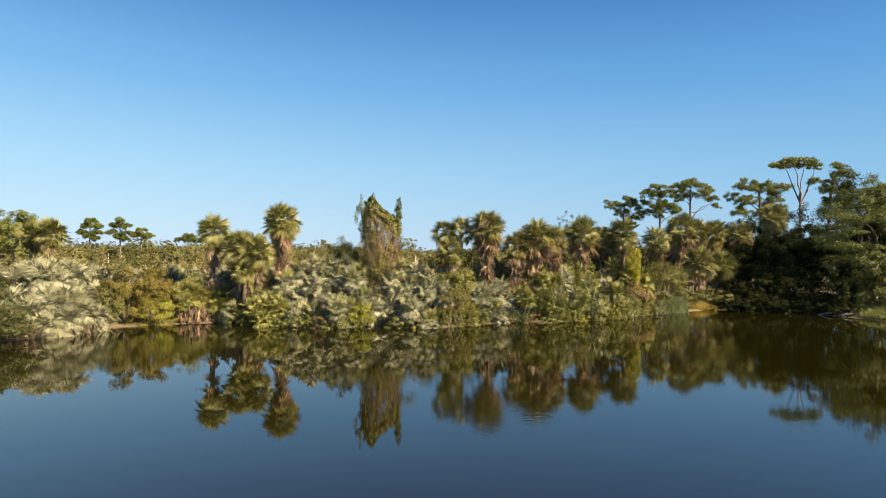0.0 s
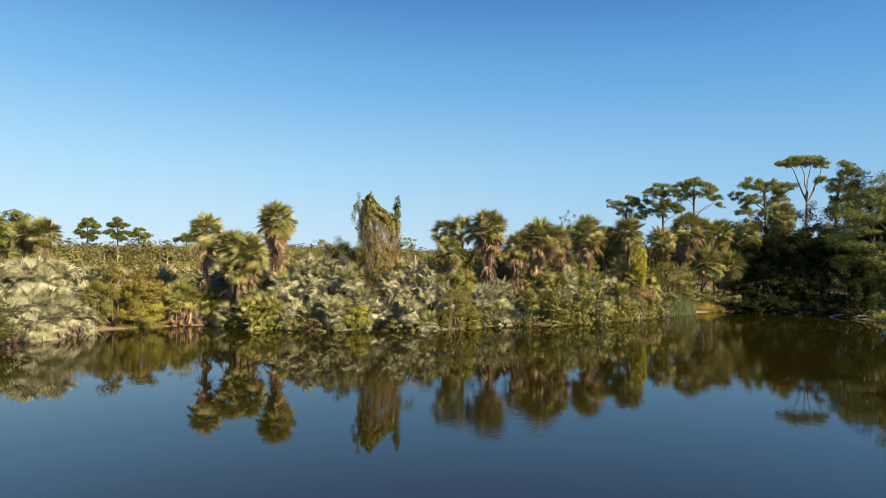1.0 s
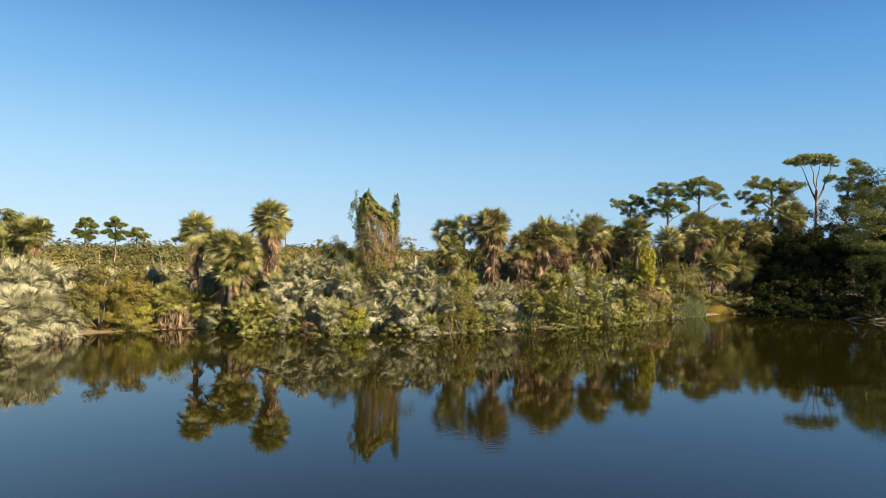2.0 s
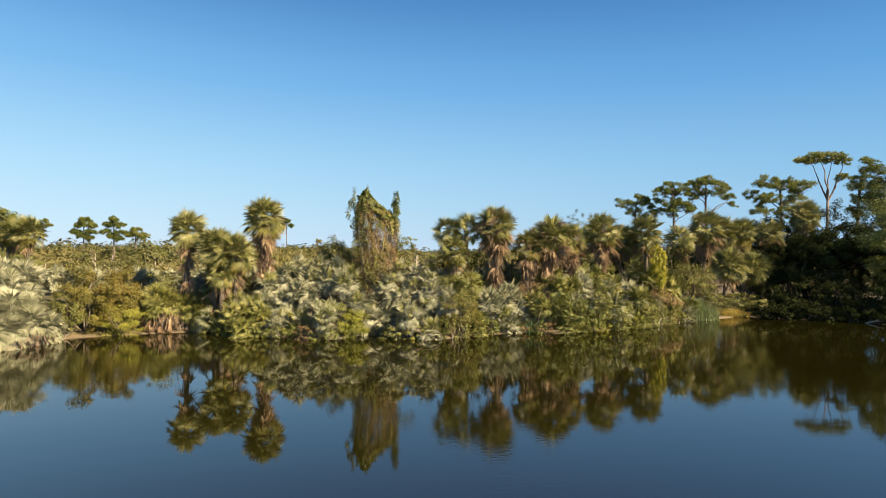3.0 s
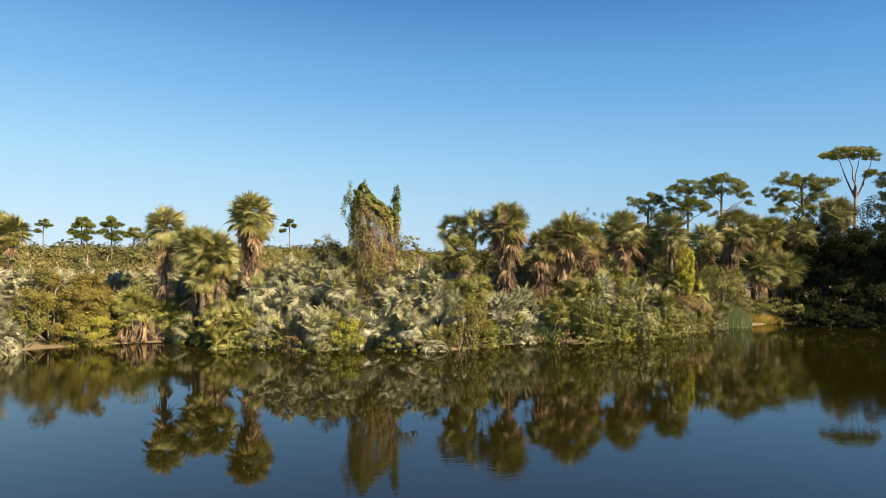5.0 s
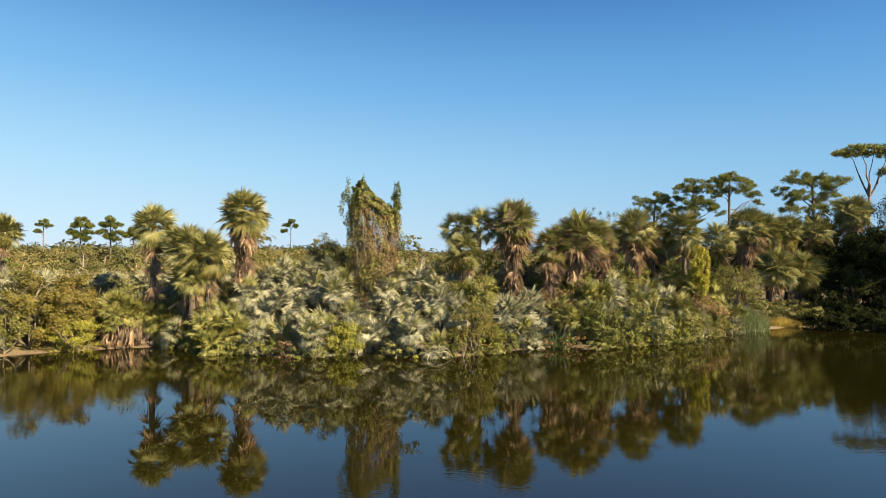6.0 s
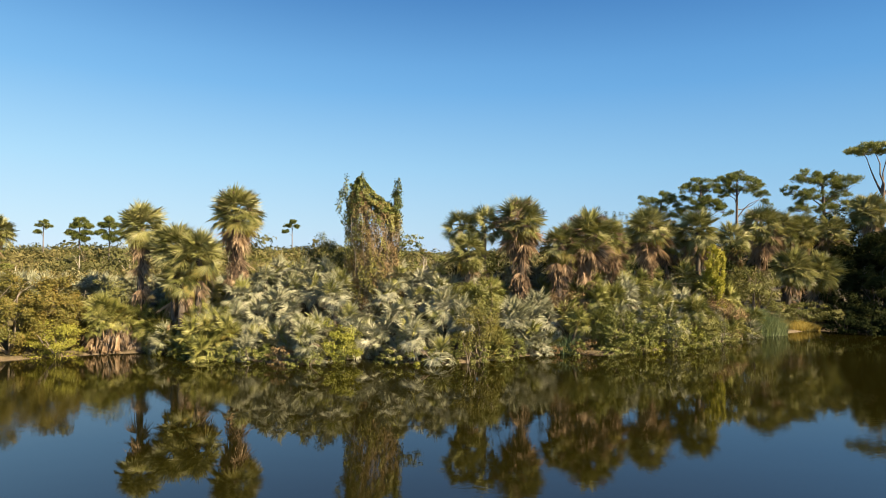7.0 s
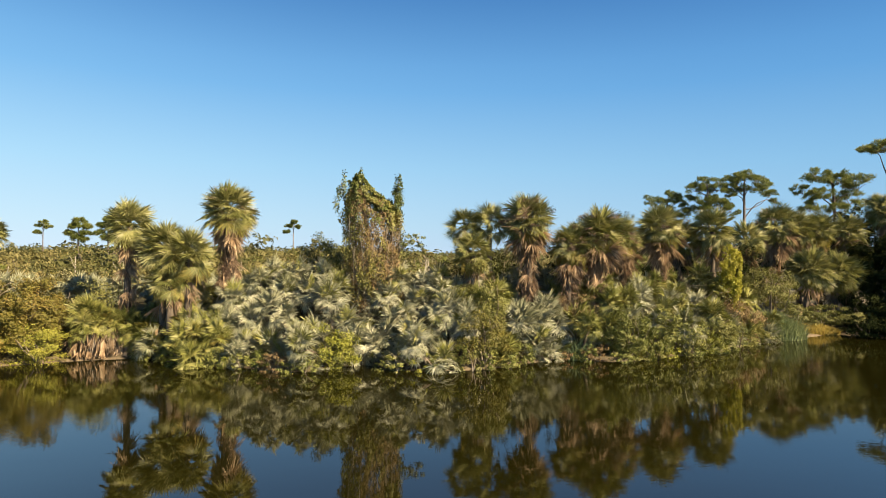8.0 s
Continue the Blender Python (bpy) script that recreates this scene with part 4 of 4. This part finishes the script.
FLAT = ((0, 0, 1.0, 2.0, 0.7), (-1.6, 0, 0.92, 1.9, 0.5), (1.8, 0, 0.9, 2.0, 0.5), (-2.5, 0, 0.79, 1.9, 0.5), (2.3, 0, 0.78, 1.8, 0.5), (-0.6, 0, 0.7, 2.0, 0.5), (1.6, 0, 0.66, 1.6, 0.5))


def far_pine(x, y, top, w, label, n=7):
    """A distant pine with plates of foliage one over another."""
    pads = [(dx * w, dy, (top - 0.6) * q, rx * w, rz) for dx, dy, q, rx, rz in FLAT[:n]]
    pine(x, y, top, pads, rg, label, fork=0.9, size=0.6, bow=0.2, mat=BROADLEAF)


far_pine(-100.2, 171, 14.8, 1.0, "distant slash pine over the scrub")
far_pine(-86.5, 161, 14.4, 0.85, "distant slash pine over the scrub")
far_pine(-83.5, 166, 11.8, 1.0, "low distant slash pine over the scrub", 3)
far_pine(-74.0, 175, 10.6, 1.1, "low distant slash pine over the scrub", 3)
far_pine(-65.4, 250, 19.0, 1.0, "distant slash pine with a flat crown", 4)
far_pine(-151.2, 230, 17.7, 0.9, "distant slash pine with a thin crown", 4)

# ---- palmettos on the bank ----
def shore_y(x):
    return float(np.interp(x, [p[0] for p in SHORE], [p[1] for p in SHORE]))


MIX = F_SILVER + F_GREEN[:2]
for k in range(48):
    a, r = rg.uniform(0, 6.28), math.sqrt(rg.random())
    x, y = -26.4 + 2.3 * r * math.cos(a) + 0.9 * r * math.sin(a), 40.4 + 2.7 * r * math.sin(a)
    edge = shore_distance(x, y) < 0.9
    palmetto(x, y, 0.5 + 1.8 * rg.random() * (1.1 - 0.5 * r), F_LONG, 14, rg, 1.0, "silver saw palmetto overhanging the water", 3, withered=SKIRT_PALE if edge else None)
for k in range(15):
    a, r = rg.uniform(0, 6.28), math.sqrt(rg.random())
    palmetto(-31.0 + 3.0 * r * math.cos(a), 44.4 + 2.6 * r * math.sin(a), rg.uniform(0.9, 1.8), F_LONG, 11, rg, 1.1, "silver saw palmetto behind the mangrove bushes", 1)
for k in range(10):
    palmetto(-29.8 + 0.32 * k + rg.normal(0, 0.2), 43.4 + 0.12 * k + rg.uniform(-0.8, 1.4), rg.uniform(1.0, 1.9), F_LONG, 9, rg, 1.15, "silver saw palmetto above the others", 0)
for k in range(12):
    x = -20.4 + 0.40 * k + rg.normal(0, 0.12)
    old = (SKIRT_TAN + SKIRT_PALE) if k < 4 else SKIRT_PALE if k < 7 else None
    palmetto(x, shore_y(x) + (rg.uniform(0.5, 1.1) if old else rg.uniform(0.4, 1.7)), rg.uniform(1.5, 2.3) if k < 4 else rg.uniform(0.8, 1.5), F_GREEN * 2 + F_LIME, 14, rg, 1.05,
             "green palmetto with a skirt of withered leaves" if old else "green palmetto on the bank", 2 if old else 0, ring_size=0.8, withered=old)
for k in range(3):
    x = -20.0 + 0.5 * k
    palmetto(x, shore_y(x) + 0.35 + 0.1 * k, 1.5 + 0.15 * k, F_LIME + F_GREEN, 9, rg, 1.0, "yellowing palmetto over a skirt of tan dead leaves", 2, ring_size=0.7, withered=SKIRT_TAN)
for d, stem in ((0.4, 0.45), (1.4, 1.05), (2.6, 1.6), (3.6, 1.75), (4.8, 1.7)):
    x = -16.6
    while x < 20.0:
        skip = (6.8 < x < 14 and d < 0.6) or (0.2 < x < 1.9 and d < 2.5)
        rise = math.sin(2.1 * x + 1.3 * d) + 0.6 * math.sin(0.9 * x - 0.8 * d + 2)
        if skip or rise < -1.2 or (d > 2 and -14.3 < x < -12.2):
            x += 0.5
            continue
        silver = -12 < x < 0.3 or 2.6 < x < 5.2 or rg.random() < 0.35
        pick = MIX if silver else F_GREEN * 3 + F_LIME
        extra = 0.7 if d > 1.5 and -7.6 < x < -2.8 else 0.4 if d > 3 and -11.5 < x < -8 else 0.0
        palmetto(x, shore_y(x) + d + rg.normal(0, 0.22), max(0.15, stem + 0.45 * rise + rg.normal(0, 0.25) + extra), pick, 13 if d < 4 else 9, rg, rg.uniform(0.88, 1.15),
                 "silver-green saw palmetto on the bank" if silver else "green saw palmetto on the bank", int(rg.integers(0, 3)), lean=(rg.normal(0, 0.25), rg.normal(-0.15, 0.2)), ring_size=0.9)
        x += rg.uniform(0.85, 1.4)

for k in range(11):
    x = -17.7 + 0.52 * k + rg.normal(0, 0.12)
    palmetto(x, shore_y(x) + rg.uniform(0.3, 1.9), rg.uniform(0.45, 1.3), F_GREEN * 2 + F_LIME, 12, rg, rg.uniform(0.9, 1.1), "yellow-green saw palmetto before the palms", 1)
for k in range(6):
    x = -6.0 + 0.5 * k + rg.normal(0, 0.1)
    palmetto(x, shore_y(x) + 0.7 + 0.75 * (k % 3), 0.7 + 0.4 * (k % 3) + rg.normal(0, 0.1), F_SILVER, 12, rg, 1.0, "silver-green saw palmetto below the vine tower", 1)
for k in range(5):
    x = 3.2 + 0.45 * k + rg.normal(0, 0.1)
    palmetto(x, shore_y(x) + rg.uniform(0.5, 1.6), rg.uniform(1.3, 2.3), F_SILVER, 11, rg, 1.15, "tall silver saw palmetto at the waterline", 1)

# low plants that trail into the water
for x in np.arange(-16.6, 20.4, 0.85):
    x = float(x + rg.normal(0, 0.15))
    if -6.0 < x < -4.6 or 3.6 < x < 5.2:
        continue
    m, look_of = ((WILLOW, "low green waterside plant"), (LIME, "low yellow-green waterside plant"), (OLIVEVINE, "low olive waterside plant"), (BROWNVINE, "low brown withered waterside plant"))[int(rg.choice(4, p=[0.4, 0.2, 0.28, 0.12]))]
    shrub("waterside_plant", x, shore_y(x) + rg.uniform(-0.3, 0.1), (rg.uniform(0.5, 0.9), 0.55), rg.uniform(0.6, 1.3), m, 700, 0.11, rg, look_of, "plant", base=0.0, stems=2, clumps=22, low=-1.0, lift=0.4, group="plants along the waterline")

# palmettos further back
def clump_proto(seed):
    rp = np.random.default_rng(seed)
    geos = []
    for q in range(17):
        m = aim(np.array([0, 0, 0.5]), q * GOLDEN, 1.45 - 1.7 * q / 17, rp.normal(0, 0.3), rp.uniform(0.7, 0.95))
        v, f = fan(12, 0.46, 4.4, 0.66, PALMETTO_BENDS[q % 2], 0.1, seed * 50 + q)
        v = v @ np.array(m.to_3x3()).T + np.array(m.translation)
        geos.append((v, f))
    return join(geos)


spots = []
for k in range(300):
    x = rg.uniform(-34, 20)
    y = shore_y(max(x, -23)) + rg.uniform(5.5, 13)
    spots.append((x, y, gz(x, y), 1.1, rg.uniform(1.1, 1.7)))
scatter("palmetto_thicket", spots, [clump_proto(q) for q in range(5)], SILVER, "thicket of silver-green saw palmetto behind the bank", "palmetto", rg)

# ---- scrub over the plain ----
def bush_proto(seed, n, size, single=False):
    return crown(((0, 0, 0.45), (1, 1, 0.55)), n, size, np.random.default_rng(seed), 12, 0.36, 0.55, single, -0.5, jit=0.22)


def wedge(n, y0, y1, s0, s1, h0, h1):
    """Spots over the plain from y0 to y1, clear of the bank; lower where the plain runs on furthest."""
    y = np.sqrt(rg.uniform(y0 * y0, y1 * y1, 3 * n))
    x = rg.uniform(-0.95, 0.95, 3 * n) * y
    keep = (shore_distance(x, y) > 7) & ~((x > 14 + 0.2 * (y - 60)) & (y < 130) & (rg.random(3 * n) < 0.5))
    x, y = x[keep][:n], y[keep][:n]
    seen = (x / y < 0.2) | (rg.random(len(x)) < 0.3)
    x, y = x[seen], y[seen]
    z = ground_height(x, y) - 0.1
    gap = 1 - 0.35 * np.exp(-((x / y + 0.02) / 0.07) ** 2) * (y > 110)
    tall = np.where(rg.random(len(x)) < 0.12, 1.25, 1.0)
    return np.stack([x, y, z, rg.uniform(s0, s1, len(x)), rg.uniform(h0, h1, len(x)) * gap * tall], 1)


scatter("near_scrub", wedge(520, 56, 112, 1.1, 2.8, 1.3, 3.0), [bush_proto(200 + q, 420, 0.12) for q in range(8)], SCRUB, "olive scrub bushes covering the plain", "scrub", rg)
scatter("mid_scrub", wedge(1350, 110, 270, 1.8, 5.0, 2.4, 5.6), [bush_proto(300 + q, 360, 0.105, True) for q in range(8)], SCRUB, "olive scrub bushes covering the plain", "scrub", rg)
scatter("dark_scrub", wedge(240, 62, 130, 1.6, 3.6, 1.8, 3.6), [bush_proto(220 + q, 460, 0.11) for q in range(6)], HUMMOCK, "darker green rounded bushes in the scrub", "scrub", rg)
scatter("dark_scrub", wedge(420, 125, 270, 3.0, 6.5, 3.2, 6.4), [bush_proto(320 + q, 380, 0.095, True) for q in range(6)], HUMMOCK, "darker green rounded bushes far out in the scrub", "scrub", rg)
spots = []
for k in range(85):
    x, y = rg.uniform(-62, -28), rg.uniform(68, 80)
    spots.append((x, y, gz(x, y), rg.uniform(1.3, 2.2), max(1.0, 3.5 + rg.normal(0, 0.25) - gz(x, y))))
scatter("pale_scrub", spots, [bush_proto(240 + q, 420, 0.11) for q in range(5)], PALESCRUB, "pale grey-green bushes standing before the scrub", "scrub", rg)
scatter("far_woods", wedge(1300, 260, 900, 5.0, 14.0, 6.0, 11.5), [bush_proto(400 + q, 200, 0.12, True) for q in range(8)], FARWOOD, "far low woods along the horizon", "woods", rg)

# small trees that stand out of the scrub
for k in range(60):
    y = rg.uniform(75, 190)
    x = y * rg.uniform(-0.85, 0.05)
    h = rg.uniform(3.4, 6.2)
    broad_tree(x, y, h, (rg.uniform(1.0, 2.0), 1.5), (BROADLEAF, SCRUB, OLIVEVINE)[k % 3], 800, 0.2, rg, "small scrubby tree with a pale bare trunk", trunk=0.09, low=-0.2, lift=0.75, clumps=16)

# bare snags in the scrub
for k in range(30):
    y = rg.uniform(68, 150)
    x = y * rg.uniform(-0.85, 0.02)
    h = rg.uniform(2.6, 4.6)
    dead = thing("bare_snag", (x, y, gz(x, y) - 0.1), "thin pale bare dead trunk standing in the scrub", "dead tree", "snags in the scrub")
    bend = rg.normal(0, 0.25, 2)
    part("trunk", tube([(0, 0, 0), (bend[0] * 0.3, 0, h * 0.5), (bend[0], bend[1], h)], [0.10, 0.08, 0.03], 6), DRIFTWOOD, dead)
    part("limb", limbs((bend[0] * 0.3, 0, h * 0.55), [np.array([bend[0] + rg.normal(0, 0.6), rg.normal(0, 0.3), h * rg.uniform(0.8, 1.1)]) for _ in range(2)], 0.04, rg, 0.15, 4), DRIFTWOOD, dead)

# arching dead brush
for x, y, h in ((14.6, 55.0, 2.4), (15.8, 56.2, 2.2), (6.9, 50.3, 1.8), (-10.5, 52.0, 1.6)):
    brush = thing("dead_brush", (x, y, gz(x, y)), "tangle of arching bare brown twigs", "brush")
    for k in range(4):
        foot = (rg.normal(0, 0.3), rg.normal(0, 0.2), 0)
        for _ in range(9):
            tip = np.array([rg.normal(0, 0.9), rg.normal(0, 0.6), h * rg.uniform(0.4, 1.0)])
            part("twig", limbs(foot, [tip], 0.022, rg, 0.28, 4), TWIG, brush)

# ---- reeds and grass ----
def blades(cx, cy, rx, ry, n, h, rgb, lean=0.25, wide=0.018):
    a, r = rgb.uniform(0, 6.28, n), np.sqrt(rgb.random(n))
    x, y = cx + rx * r * np.cos(a), cy + ry * r * np.sin(a)
    z = np.maximum(ground_height(x, y), -0.1)
    hh = h * rgb.uniform(0.4, 1.25, n) * (1.1 - 0.5 * r * r)
    d = rgb.normal(0, lean, (n, 2))
    s = rgb.uniform(0, 6.28, n)
    sx, sy = np.cos(s) * wide, np.sin(s) * wide
    v = np.stack([np.stack([x - sx, y - sy, z], 1), np.stack([x + sx, y + sy, z], 1),
                  np.stack([x + d[:, 0] * hh * 0.35 + sx, y + d[:, 1] * hh * 0.35 + sy, z + hh * 0.6], 1),
                  np.stack([x + d[:, 0] * hh * 0.35 - sx, y + d[:, 1] * hh * 0.35 - sy, z + hh * 0.6], 1),
                  np.stack([x + d[:, 0] * hh, y + d[:, 1] * hh, z + hh * 0.95], 1)], 1).reshape(-1, 3)
    k = np.arange(n)[:, None] * 5
    f = np.concatenate([k + [0, 1, 2], k + [0, 2, 3], k + [3, 2, 4]], 1).reshape(-1, 3)
    return v, f


tagged(part("reed_bed", blades(21.0, 57.0, 2.2, 1.2, 3000, 1.5, rg, 0.36), REED), "blue-green reeds standing in the shallows", "reeds", kind="stuff")
tagged(part("dry_grass", blades(25.3, 59.6, 1.8, 0.7, 3800, 0.6, rg, 0.5), DRYGRASS), "tuft of straw yellow grass at the water", "grass", kind="stuff")
tagged(part("bank_grass", blades(38.0, 51.6, 1.9, 3.2, 3600, 0.5, rg, 0.5), WILLOW), "green grass on the muddy bank", "grass", kind="stuff")

# ---- fallen branches at the water ----
for x, y, pts in ((34.2, 54.9, [(0, 0, 0.0), (0.5, -0.5, 0.22), (0.9, -1.1, 0.3), (1.2, -1.7, 0.05)]), (35.2, 53.6, [(0, 0, 0.1), (0.8, -0.3, 0.28), (1.6, -0.4, 0.2), (2.3, -0.9, 0.0)])):
    branch = thing("fallen_branch", (x, y, 0.0), "pale bare fallen branch lying in the shallow water", "branch")
    part("wood", tube(pts, [0.07, 0.06, 0.045, 0.02], 6), DRIFTWOOD, branch, smooth=True)
    part("twig", tube([pts[1], (pts[1][0] + 0.3, pts[1][1] - 0.1, pts[1][2] + 0.35), (pts[1][0] + 0.5, pts[1][1] - 0.2, pts[1][2] + 0.5)], [0.03, 0.02, 0.008], 5), DRIFTWOOD, branch)
tagged(part("waterside_grass", blades(6.1, 48.2, 0.9, 0.5, 700, 1.0, rg, 0.3), REED), "tuft of green and brown grass at the waterline", "grass", kind="stuff")
